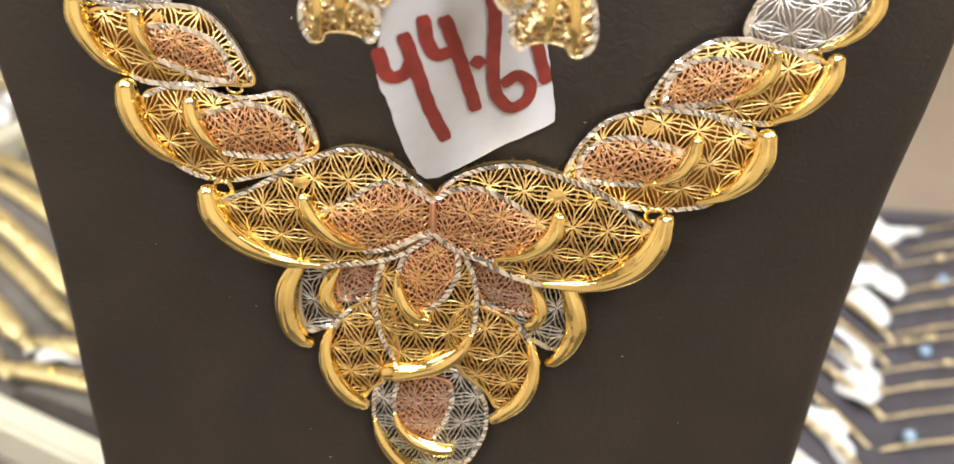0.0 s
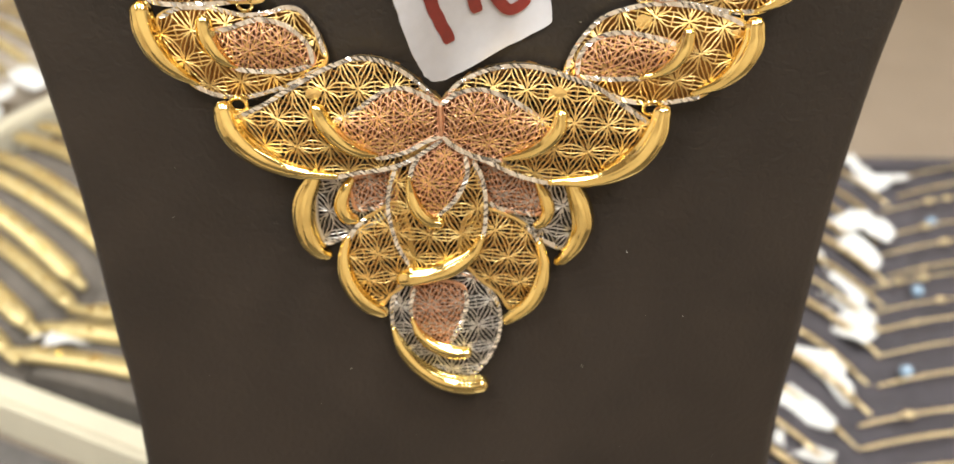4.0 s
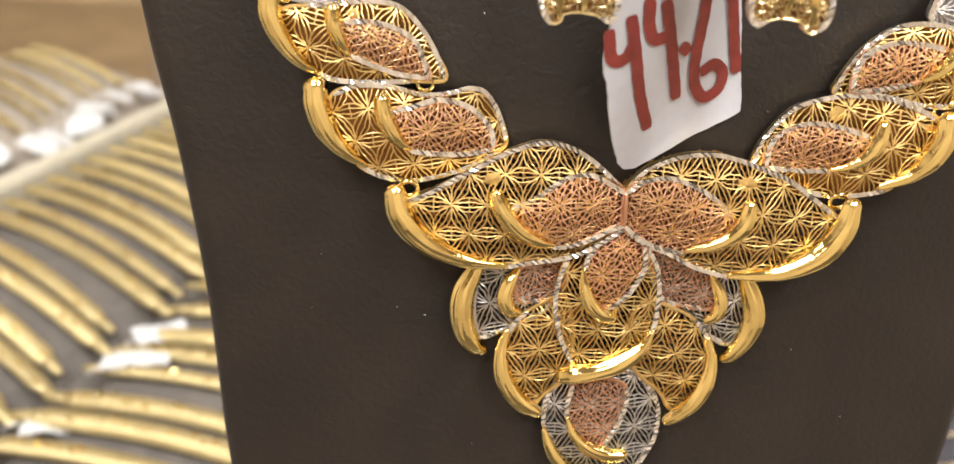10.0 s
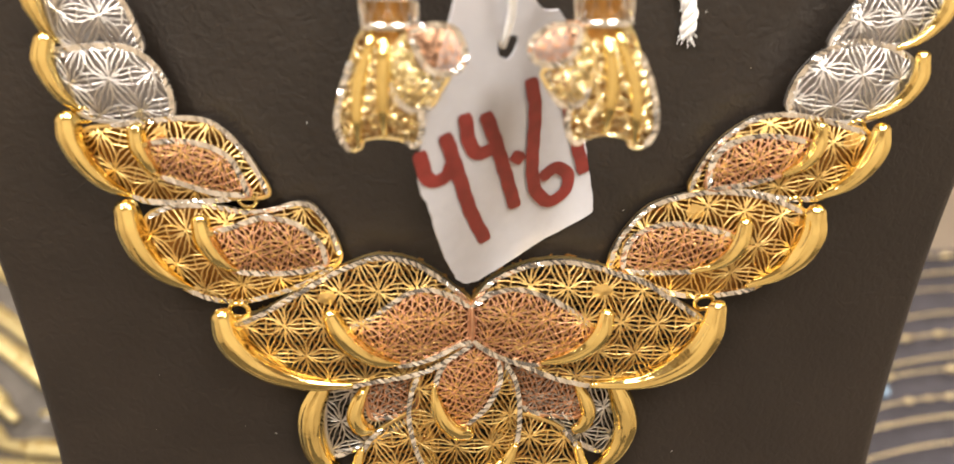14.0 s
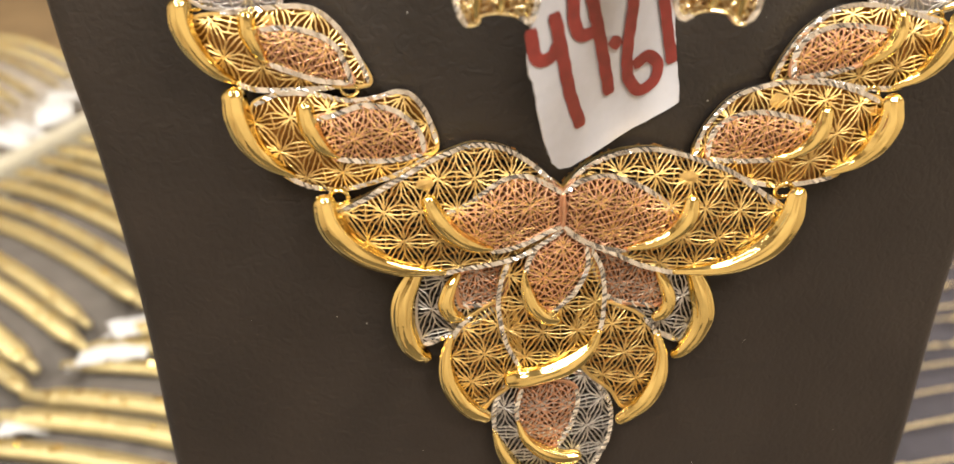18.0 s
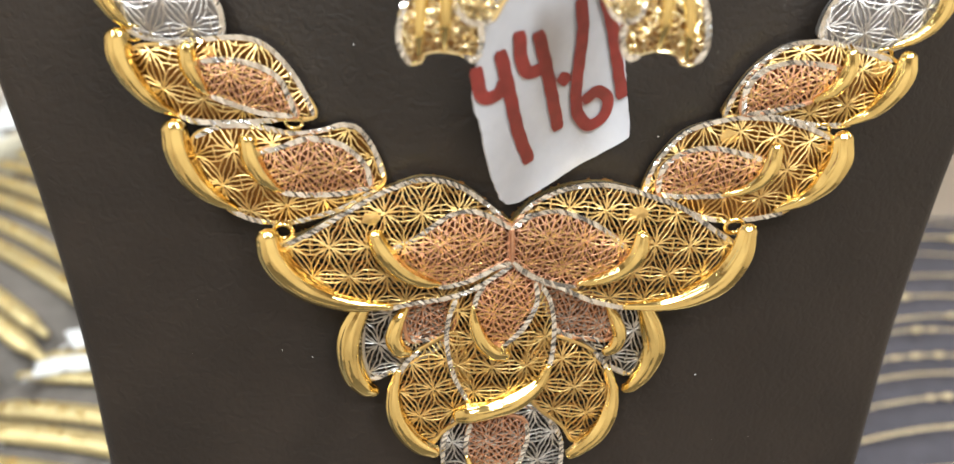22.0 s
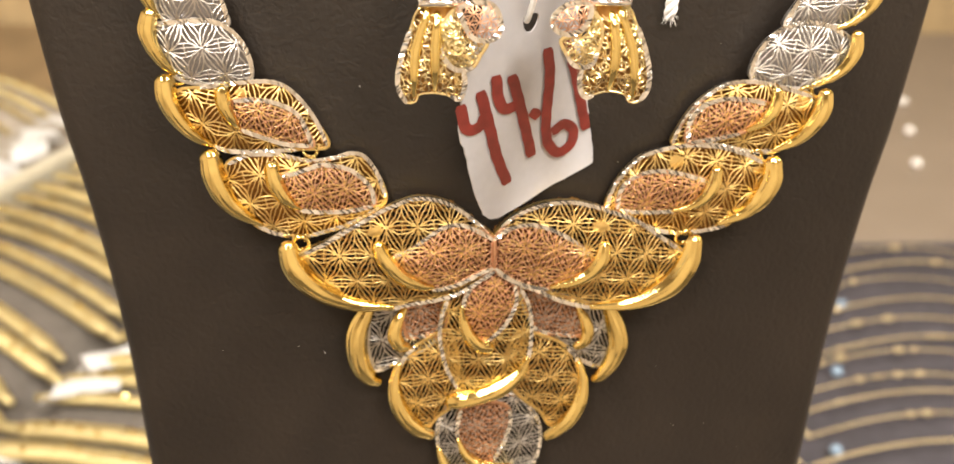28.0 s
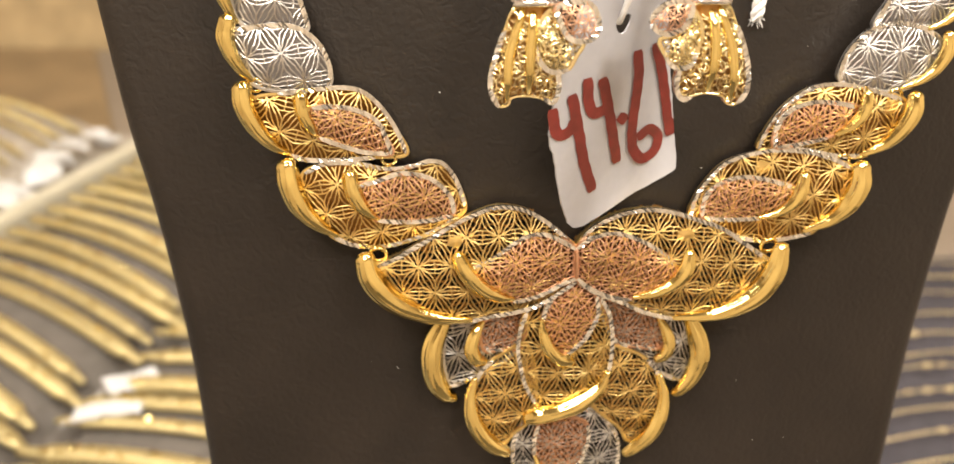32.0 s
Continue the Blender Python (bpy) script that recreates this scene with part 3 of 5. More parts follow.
side = petal("leaf_panel", [(5.5, -6.2), (17.3, -9.6), (23.2, -11.2), (24.7, -16.5), (24.0, -20.8), (21.9, -24.4), (17.8, -22.5), (14.2, -18.5), (9.0, -16.3)], -6.0, 0.8, RHODIUM, turn=-10, shift=(1.0, 1.0), label=PALE_LEAF, wall=1.5)
rim(side, [(17.8, -22.4), (19.8, -23.4), (21.9, -24.4)], -5.7, wide=0.5)
horn(side, [(23.7, -11.0, 1.13), (25.3, -14.9, 1.66), (26.0, -18.9, 1.68), (24.8, -23.1, 1.43), (22.7, -26.2, 1.06), (21.5, -27.1, 0.74)], -5.6, -5.2)
blush(side, [(5.6, -6.0), (12.5, -7.8), (17.1, -10.0), (18.5, -15.1), (17.0, -17.1), (12.9, -16.5), (8.8, -15.4)], -5.0, 0.6, -12)
rim(side, [(7.9, -14.4), (9.6, -15.7), (12.9, -16.5), (16.8, -17.1)], -4.8, wide=0.5, name="inner_rim")
horn(side, [(17.1, -10.6, 0.50), (18.5, -13.1, 0.91), (19.2, -15.8, 1.02), (18.4, -18.1, 0.93), (17.2, -19.0, 0.72)], -4.6, -4.2, name="inner_horn")

# round petals, centre petal, bottom drop
low = petal("leaf_panel", [(-9.3, -15.0), (-13.2, -16.7), (-16.7, -19.3), (-19.0, -22.7), (-20.0, -27.0), (-19.3, -31.9), (-16.6, -36.2), (-13.5, -37.4), (-11.2, -34.7), (-8.1, -31.9), (-6.8, -26.2), (-7.3, -19.7)], -4.8, 1.2, turn=8, shift=(0.4, 0.9), label=GOLD_LEAF)
rim(low, [(-19.2, -23.2), (-17.6, -20.4), (-15.6, -18.3)], -4.5, wide=0.45)
horn(low, [(-19.1, -22.3, 0.49), (-19.9, -26.0, 0.89), (-19.4, -30.4, 1.31), (-17.5, -34.2, 1.42), (-15.1, -36.7, 1.28), (-12.8, -38.1, 0.93)], -4.2, -3.4)
low = petal("leaf_panel", [(5.7, -15.7), (10.3, -16.7), (14.5, -18.8), (17.6, -22.3), (19.2, -26.8), (18.7, -31.2), (16.1, -34.8), (12.6, -37.5), (10.0, -33.9), (5.7, -30.3), (2.4, -25.3), (3.2, -18.9)], -4.8, 1.2, turn=-6, shift=(0.9, 1.2), label=GOLD_LEAF)
rim(low, [(15.0, -19.2), (16.8, -21.2), (18.0, -23.4)], -4.5, wide=0.45)
horn(low, [(17.8, -22.8, 0.52), (18.9, -26.9, 0.89), (18.3, -31.4, 1.22), (16.3, -35.3, 1.28), (13.4, -38.0, 1.07), (11.9, -39.2, 0.86)], -4.2, -3.2)
mid = petal("leaf_panel", [(0.2, -1.0), (3.9, -4.2), (6.4, -8.2), (7.4, -13.2), (7.3, -18.9), (5.8, -24.2), (1.3, -27.7), (-3.8, -29.5), (-6.9, -27.5), (-9.4, -22.8), (-10.9, -16.0), (-10.6, -11.0), (-9.1, -6.8), (-4.6, -3.7)], -3.2, 1.4, turn=0, shift=(1.6, 0.2), label=GOLD_LEAF)
rim(mid, [(-9.0, -6.8), (-10.5, -11.0), (-10.9, -16.0), (-9.5, -22.6), (-7.2, -27.2)], -2.9)
rim(mid, [(3.9, -4.2), (6.4, -8.2), (7.4, -13.2), (7.3, -18.9), (6.6, -22.0)], -2.9)
horn(mid, [(6.8, -21.0, 0.50), (5.1, -24.2, 1.01), (1.6, -26.9, 1.42), (-2.4, -28.6, 1.42), (-6.4, -29.5, 1.52), (-8.2, -30.0, 1.31)], -2.4, -2.4)
blush(mid, [(-0.3, -1.1), (-3.7, -3.6), (-6.1, -6.5), (-6.6, -10.6), (-5.1, -14.6), (-1.4, -16.0), (2.2, -12.2), (4.0, -7.9), (3.7, -4.3)], -1.8, 1.2, 15)
rim(mid, [(-4.9, -4.8), (-6.1, -6.8), (-6.6, -9.5)], -1.5, name="inner_rim", wide=0.55)
rim(mid, [(3.6, -4.2), (4.0, -7.9), (2.2, -12.2), (0.2, -14.6), (-1.6, -16.2)], -1.5, name="inner_rim", wide=0.55)
horn(mid, [(-6.7, -8.8, 0.28), (-6.3, -11.6, 0.81), (-5.1, -14.7, 1.06), (-3.1, -16.8, 1.02), (-1.2, -17.4, 0.88)], -1.2, -0.8, name="inner_horn")
drop = petal("leaf_panel", [(1.0, -29.7), (5.7, -30.6), (9.4, -34.9), (10.5, -39.3), (10.0, -44.7), (7.5, -50.1), (4.3, -53.7), (-0.6, -53.7), (-5.6, -50.5), (-9.3, -46.0), (-11.1, -41.0), (-11.1, -36.3), (-9.0, -32.5), (-4.7, -30.3)], -5.2, 1.4, RHODIUM, turn=5, shift=(0.5, 0.4), label=PALE_LEAF)
rim(drop, [(-9.2, -32.8), (-10.9, -36.3), (-11.1, -41.0), (-10.6, -43.0)], -4.9)
rim(drop, [(2.8, -29.9), (6.2, -31.2), (9.4, -35.2), (10.5, -39.3), (10.0, -44.7), (7.5, -50.1), (4.5, -53.5)], -4.9)
horn(drop, [(-10.9, -42.6, 0.42), (-9.3, -46.5, 0.96), (-6.1, -50.7, 1.29), (-1.3, -54.0, 1.58), (3.7, -55.2, 1.65), (6.6, -55.0, 1.55)], -4.6, -4.2)
blush(drop, [(-6.3, -32.4), (-7.2, -38.0), (-5.4, -42.8), (-1.2, -44.9), (1.2, -43.9), (3.0, -39.5), (3.9, -35.0), (2.8, -31.8), (-2.2, -30.8)], -3.7, 1.0, 8)
rim(drop, [(-6.4, -32.4), (-7.2, -36.4), (-6.9, -39.4)], -3.4, name="inner_rim", wide=0.5)
rim(drop, [(3.4, -32.6), (3.9, -35.0), (3.0, -39.5), (1.2, -43.4), (0.6, -44.8)], -3.4, name="inner_rim", wide=0.5)
horn(drop, [(-6.9, -39.3, 0.31), (-5.5, -42.3, 0.73), (-2.6, -44.8, 1.06), (1.1, -46.2, 1.17), (3.8, -46.4, 1.02)], -3.0, -2.4, name="inner_horn")

# links, lower to upper, on either arm
arm = petal("leaf_panel", [(-50.6, 19.1), (-46.2, 21.2), (-40.7, 21.2), (-35.2, 20.1), (-30.8, 20.6), (-27.5, 21.5), (-25.0, 20.8), (-22.8, 17.8), (-21.1, 13.0), (-22.5, 10.9), (-26.5, 8.5), (-31.1, 6.7), (-36.8, 5.4), (-41.8, 5.9), (-45.7, 7.6), (-49.4, 12.2)], -5.0, 1.5, turn=10, shift=(1.5, 0.4), label=GOLD_LEAF, wall=3, solid=True)
rim(arm, [(-50.0, 19.6), (-46.2, 21.3), (-40.7, 21.3), (-35.2, 20.2), (-30.8, 20.7), (-27.5, 21.6), (-25.0, 20.9), (-22.8, 17.8), (-21.2, 13.2)], -4.6)
rim(arm, [(-22.5, 10.9), (-26.5, 8.5), (-31.1, 6.7), (-36.8, 5.4), (-41.8, 5.9), (-45.4, 7.6)], -4.6)
horn(arm, [(-52.9, 20.9, 1.56), (-52.4, 17.3, 1.68), (-50.5, 13.0, 1.48), (-47.8, 10.0, 0.99), (-44.7, 7.9, 0.44)], -3.8, -4.4)
blush(arm, [(-40.1, 17.5), (-37.4, 18.2), (-32.9, 19.6), (-28.5, 19.0), (-25.8, 17.3), (-23.9, 15.0), (-23.3, 11.9), (-27.6, 10.7), (-33.2, 10.5), (-37.6, 10.9), (-39.5, 13.8)], -3.8, 1.1, 5)
rim(arm, [(-40.1, 17.5), (-37.4, 18.2), (-32.9, 19.6), (-28.5, 19.0), (-25.8, 17.3), (-23.9, 15.0), (-23.3, 12.0)], -3.5, name="inner_rim", wide=0.55)
rim(arm, [(-23.6, 11.6), (-27.6, 10.7), (-33.2, 10.5), (-37.4, 10.9)], -3.5, name="inner_rim", wide=0.5)
horn(arm, [(-41.9, 19.3, 1.08), (-41.4, 16.8, 1.25), (-40.1, 14.1, 1.10), (-38.7, 12.4, 0.77), (-37.2, 11.3, 0.33)], -2.8, -3.2, name="inner_horn")
ring(arm, -35.0, 21.9, -5.2)

arm = petal("leaf_panel", [(-58.3, 32.7), (-52.9, 33.9), (-47.6, 34.5), (-42.3, 34.8), (-38.9, 33.8), (-35.8, 30.8), (-33.4, 27.0), (-31.7, 22.8), (-37.4, 22.3), (-43.9, 21.9), (-49.4, 22.0), (-52.6, 23.1), (-56.1, 26.5)], -5.2, 1.4, turn=-14, shift=(0.5, 1.8), label=GOLD_LEAF, wall=3, solid=True)
rim(arm, [(-54.0, 33.8), (-47.6, 34.6), (-42.3, 34.9), (-38.9, 33.9), (-35.8, 30.9), (-33.4, 27.0), (-31.8, 23.0)], -4.8)
rim(arm, [(-37.4, 22.3), (-43.9, 21.9), (-49.4, 22.0), (-52.2, 22.9)], -4.8, wide=0.5)
horn(arm, [(-59.9, 34.8, 1.40), (-59.6, 31.7, 1.46), (-57.8, 27.9, 1.21), (-55.4, 25.0, 0.85), (-52.9, 23.3, 0.43)], -3.9, -4.6)
blush(arm, [(-48.1, 31.5), (-44.4, 31.8), (-40.2, 31.0), (-37.0, 29.2), (-35.5, 26.4), (-34.4, 23.1), (-39.4, 23.6), (-43.6, 24.9), (-47.3, 26.3), (-48.5, 29.1)], -4.0, 0.9, -8)
rim(arm, [(-48.1, 31.5), (-44.4, 31.8), (-40.2, 31.0), (-37.0, 29.2), (-35.5, 26.4), (-34.4, 23.1)], -3.7, name="inner_rim", wide=0.55)
rim(arm, [(-34.8, 23.2), (-39.4, 23.6), (-43.6, 24.9), (-47.0, 26.2)], -3.7, name="inner_rim", wide=0.45)
horn(arm, [(-50.0, 33.4, 0.99), (-49.6, 30.9, 1.05), (-48.4, 28.2, 0.74), (-47.4, 26.6, 0.32)], -3.0, -3.4, name="inner_horn")
ring(arm, -58.0, 35.4, -5.0)
patch(arm, -46.8, 33.0, -4.4, 1.1)

arm = petal("leaf_panel", [(-61.3, 44.3), (-57.4, 45.2), (-52.2, 45.5), (-48.7, 44.3), (-46.2, 41.7), (-44.8, 38.0), (-45.3, 35.0), (-49.7, 34.4), (-55.0, 34.4), (-58.3, 35.7), (-60.1, 38.9)], -5.2, 1.6, RHODIUM, turn=8, shift=(0.2, 1.0), label=PALE_LEAF, wall=3, solid=True)
rim(arm, [(-60.5, 44.5), (-57.4, 45.3), (-52.2, 45.6), (-48.7, 44.4), (-46.2, 41.8), (-44.8, 38.0), (-45.3, 35.2)], -4.9, wide=0.45)
horn(arm, [(-61.6, 46.4, 1.11), (-62.1, 43.8, 1.22), (-61.3, 40.7, 1.02), (-59.9, 38.1, 0.72), (-58.3, 36.4, 0.41)], -4.0, -4.6)
upper = petal("leaf_panel", [(-61.0, 53.3), (-57.7, 54.4), (-53.2, 54.0), (-50.3, 51.5), (-48.8, 47.4), (-48.5, 44.8), (-52.2, 45.3), (-57.4, 45.0), (-59.9, 46.2), (-60.9, 49.3)], -5.4, 1.5, RHODIUM, turn=-6, shift=(1.2, 0.5), label=PALE_LEAF, wall=3, solid=True)
rim(upper, [(-60.5, 53.5), (-57.7, 54.5), (-53.2, 54.1), (-50.3, 51.6), (-48.8, 47.4), (-48.5, 45.0)], -5.1, wide=0.45)
horn(upper, [(-62.5, 55.5, 0.99), (-62.7, 52.9, 1.10), (-62.1, 50.2, 0.90), (-61.1, 47.6, 0.61), (-60.2, 46.2, 0.30)], -4.2, -4.8)

arm = petal("leaf_panel", [(21.6, 10.0), (22.1, 13.3), (24.2, 17.0), (27.4, 20.3), (32.0, 22.0), (36.6, 22.7), (42.6, 22.4), (48.1, 20.9), (52.6, 18.8), (51.3, 12.1), (46.2, 6.8), (42.1, 5.7), (36.1, 5.1), (31.1, 6.0), (26.7, 8.2)], -5.0, 1.5, turn=-8, shift=(1.4, 1.4), label=GOLD_LEAF, wall=3, solid=True)
rim(arm, [(21.6, 10.0), (22.1, 13.4), (24.2, 17.1), (27.4, 20.4), (32.0, 22.1), (36.6, 22.8), (42.6, 22.5), (48.1, 21.0), (51.8, 19.3)], -4.6)
rim(arm, [(45.4, 6.5), (42.1, 5.7), (36.1, 5.1), (31.1, 6.0), (26.7, 8.2), (22.4, 9.6)], -4.6)
horn(arm, [(53.7, 19.3, 1.44), (53.6, 16.1, 1.63), (51.7, 12.2, 1.52), (48.5, 9.1, 1.03), (44.2, 7.0, 0.49)], -3.8, -4.4)
blush(arm, [(23.4, 10.5), (23.6, 13.8), (25.6, 16.5), (29.6, 18.0), (34.3, 17.7), (41.0, 15.9), (40.2, 12.6), (35.7, 10.0), (30.3, 9.8), (26.2, 9.9)], -3.8, 1.1, -3)
rim(arm, [(23.4, 10.5), (23.6, 13.8), (25.6, 16.5), (29.6, 18.0), (34.3, 17.7), (40.6, 16.0)], -3.5, name="inner_rim", wide=0.55)
rim(arm, [(23.8, 10.3), (26.2, 9.9), (30.3, 9.8), (35.2, 10.0)], -3.5, name="inner_rim", wide=0.45)
horn(arm, [(42.2, 18.0, 0.95), (41.6, 15.2, 1.13), (39.9, 12.7, 0.95), (37.3, 11.0, 0.60), (34.6, 10.1, 0.36)], -2.8, -3.2, name="inner_horn")
ring(arm, 50.2, 20.6, -5.0)
patch(arm, 34.3, 19.8, -4.0, 1.6)
patch(arm, 51.0, 17.6, -4.8, 1.2)

arm = petal("leaf_panel", [(33.5, 23.1), (34.5, 25.9), (37.0, 30.0), (40.2, 32.9), (43.5, 34.6), (48.1, 34.9), (52.9, 34.1), (60.9, 31.9), (59.4, 26.1), (54.7, 21.6), (48.7, 21.6), (42.5, 22.8), (37.2, 23.1)], -5.2, 1.4, turn=14, shift=(2.0, 0.8), label=GOLD_LEAF, wall=3, solid=True)
rim(arm, [(33.5, 23.1), (34.5, 26.0), (37.0, 30.1), (40.2, 33.0), (43.5, 34.7), (48.1, 35.0), (52.9, 34.2), (60.0, 32.2)], -4.8)
rim(arm, [(54.0, 21.6), (48.7, 21.6), (42.5, 22.8), (37.2, 23.1)], -4.8, wide=0.5)
horn(arm, [(62.3, 32.6, 1.18), (61.9, 29.8, 1.42), (59.9, 26.3, 1.25), (57.3, 23.7, 0.90), (53.8, 21.8, 0.48)], -3.9, -4.6)
blush(arm, [(36.1, 23.6), (36.2, 27.4), (38.2, 30.3), (42.1, 31.9), (46.8, 31.8), (51.3, 30.9), (50.0, 27.2), (46.4, 25.4), (41.8, 24.3)], -4.0, 0.9, 10)
rim(arm, [(36.1, 23.6), (36.2, 27.4), (38.2, 30.3), (42.1, 31.9), (46.8, 31.8), (51.0, 31.0)], -3.7, name="inner_rim", wide=0.55)
rim(arm, [(36.6, 23.6), (41.8, 24.3), (46.0, 25.3)], -3.7, name="inner_rim", wide=0.4)
horn(arm, [(52.4, 33.4, 0.81), (52.1, 30.7, 0.99), (50.4, 27.9, 0.88), (47.7, 26.0, 0.47)], -3.0, -3.4, name="inner_horn")
ring(arm, 58.6, 32.9, -5.0)
patch(arm, 58.4, 30.6, -5.0, 1.7)

arm = petal("leaf_panel", [(47.8, 35.6), (47.8, 38.7), (49.5, 42.0), (52.6, 44.8), (57.0, 46.0), (61.8, 45.2), (65.9, 43.0), (65.3, 38.3), (62.8, 35.2), (58.3, 33.7), (52.9, 34.2)], -5.2, 1.6, RHODIUM, turn=-8, shift=(0.9, 1.6), label=PALE_LEAF, wall=3, solid=True)
rim(arm, [(47.8, 35.6), (47.8, 38.8), (49.5, 42.1), (52.6, 44.9), (57.0, 46.1), (61.8, 45.3), (65.0, 43.6)], -4.9, wide=0.45)
horn(arm, [(66.9, 43.8, 0.93), (66.7, 40.8, 1.05), (64.9, 37.7, 0.88), (62.4, 35.6, 0.59), (59.9, 34.4, 0.35)], -4.0, -4.6)
upper = petal("leaf_panel", [(53.1, 45.2), (54.8, 49.3), (58.2, 53.1), (64.9, 54.3), (70.4, 52.8), (68.8, 48.4), (65.2, 45.9), (59.5, 44.7)], -5.4, 1.5, RHODIUM, turn=4, shift=(0.9, 0.2), label=PALE_LEAF, wall=3, solid=True)
rim(upper, [(53.1, 45.3), (54.8, 49.4), (58.2, 53.2), (64.9, 54.4), (69.6, 53.1)], -5.1, wide=0.45)
horn(upper, [(70.0, 55.0, 0.86), (69.7, 51.8, 0.98), (68.3, 48.8, 0.81), (65.7, 46.3, 0.58), (63.2, 45.0, 0.35)], -4.2, -4.8)


# upper chain of the necklace, running on over the shoulders
for s, line in ((-1, [(-60.5, 56.0), (-61.5, 66.0), (-61.0, 80.0), (-57.0, 100.0), (-50.0, 120.0)]), (1, [(68.5, 55.5), (70.5, 66.0), (70.0, 80.0), (66.0, 100.0), (58.0, 120.0)])):
    p = resample(spline(line, steps=6), 2.6)
    pieces = []
    for i, (u, v) in enumerate(p):
        a = np.linspace(0, 2 * np.pi, 13)
        drop = max(0.0, (v - 60) / 130) ** 2 * 45
        w = skin(u) - drop + 1.6
        flat = i % 2
        loop = np.column_stack([u + 1.0 * np.cos(a), v + 1.9 * np.sin(a), w + (0.5 * np.cos(a) if flat else -0.5 * np.cos(a))])
        pieces.append(tube(loop, np.full(13, 0.4), 6, 1.0, cap=False))
    link("side_chain", *joined(*pieces), GOLD, necklace, "yellow gold cable chain", True)


# ---- price tag, hanging aslant behind the earrings ----
def tag_w(u, v):
    a, b = -3.2 - 0.66 * u + 0.282 * v, skin(u) + 0.3
    return max(a, b) + 1.2 * math.log(1 + math.exp(-abs(a - b) / 1.2))


def tag_point(u, v, lift=0.0):
    u, v = u + 0.7, v - 0.2
    return np.array([u + lift * 0.54, v - lift * 0.22, tag_w(u, v) + lift * 0.81]) / 1000


def build_tag():
    tag = new("price_tag")
    tag.matrix_world = FACE
    tagged(tag, "white paper price tag with red handwritten weight", "price tag")
    outline = spline([(15.8, 32.3), (16.6, 28.0), (17.5, 23.6), (18.0, 20.0), (16.9, 18.3), (8.8, 14.4), (1.2, 10.9), (-2.0, 10.3), (-3.8, 11.6), (-5.9, 17.0), (-7.9, 24.9), (-9.2, 29.5), (-8.6, 38.0), (-6.5, 46.0), (-4.8, 53.0), (-3.6, 56.2), (0.5, 57.6), (4.5, 56.2), (7.6, 52.2), (10.0, 51.8), (11.6, 49.0), (14.0, 39.0)], True, 5)
    jag = random.Random(4)
    outline = outline + np.array([(jag.uniform(-0.1, 0.1), jag.uniform(-0.1, 0.1)) for _ in outline])
    hole = spline([(1.4, 48.2), (2.6, 48.9), (4.2, 48.7), (4.0, 47.1), (3.0, 45.7), (1.7, 46.3)], True, 3)
    bm = bmesh.new()
    loops = []
    for ring_pts in (outline, hole):
        vs = [bm.verts.new((u, v, 0)) for u, v in ring_pts]
        loops += [bm.edges.new((vs[i], vs[(i + 1) % len(vs)])) for i in range(len(vs))]
    bmesh.ops.triangle_fill(bm, use_beauty=True, use_dissolve=False, edges=loops)
    for _ in range(5):
        bmesh.ops.subdivide_edges(bm, edges=[e for e in bm.edges if e.calc_length() > 1.3], cuts=1)
        bmesh.ops.triangulate(bm, faces=bm.faces[:])
    bmesh.ops.triangulate(bm, faces=bm.faces[:])
    for v in bm.verts:
        v.co = Vector(tag_point(v.co.x, v.co.y))
    back = bmesh.ops.extrude_face_region(bm, geom=bm.faces[:])
    shift = Vector(tag_point(0, 30, -0.35) - tag_point(0, 30))
    bmesh.ops.translate(bm, vec=shift, verts=[g for g in back["geom"] if isinstance(g, bmesh.types.BMVert)])
    bmesh.ops.recalc_face_normals(bm, faces=bm.faces)
    part("paper", bm, PAPER, tag)
    strokes = [("figure_four", [[(-9.2, 34.3), (-8.5, 30.8), (-7.3, 29.3), (-5.5, 30.0), (-4.6, 32.0)], [(-5.8, 36.3), (-3.7, 29.2), (-2.0, 23.3), (0.5, 17.3)]]),
               ("figure_four", [[(-3.1, 38.8), (-2.3, 34.2), (-0.9, 32.4), (1.6, 32.9)], [(-0.2, 38.5), (1.9, 32.4), (5.0, 22.1)]]),
               ("decimal_point", [[(4.0, 31.2), (4.9, 30.6), (5.7, 29.8)]]),
               ("figure_six", [[(6.2, 42.7), (7.2, 37.8), (7.3, 28.8), (8.2, 24.2), (10.7, 21.9), (13.2, 23.6), (13.2, 26.2), (11.2, 27.6), (8.7, 26.3)]]),
               ("figure_one", [[(9.8, 43.7), (12.5, 37.3), (16.0, 25.9)]])]
    for n, (name, lines) in enumerate(strokes):
        verts, faces = [], []
        for m, line in enumerate(lines):
            p = resample(spline(line, steps=10), 0.35)
            t = np.gradient(p, axis=0)
            t /= np.linalg.norm(t, axis=1)[:, None]
            k = len(p)
            half = 1.02 * np.minimum(1, 0.72 + np.minimum(np.arange(k), np.arange(k)[::-1]) * 0.14)
            base = len(verts)
            lift = 0.16 + 0.03 * n + 0.015 * m
            for i in range(k):
                wob = 0.05 * math.sin(i * 0.7 + n)
                s = np.array([-t[i, 1], t[i, 0]])
                verts.append(tag_point(*(p[i] - s * (half[i] + wob)), lift))
                verts.append(tag_point(*(p[i] + s * (half[i] - wob)), lift))
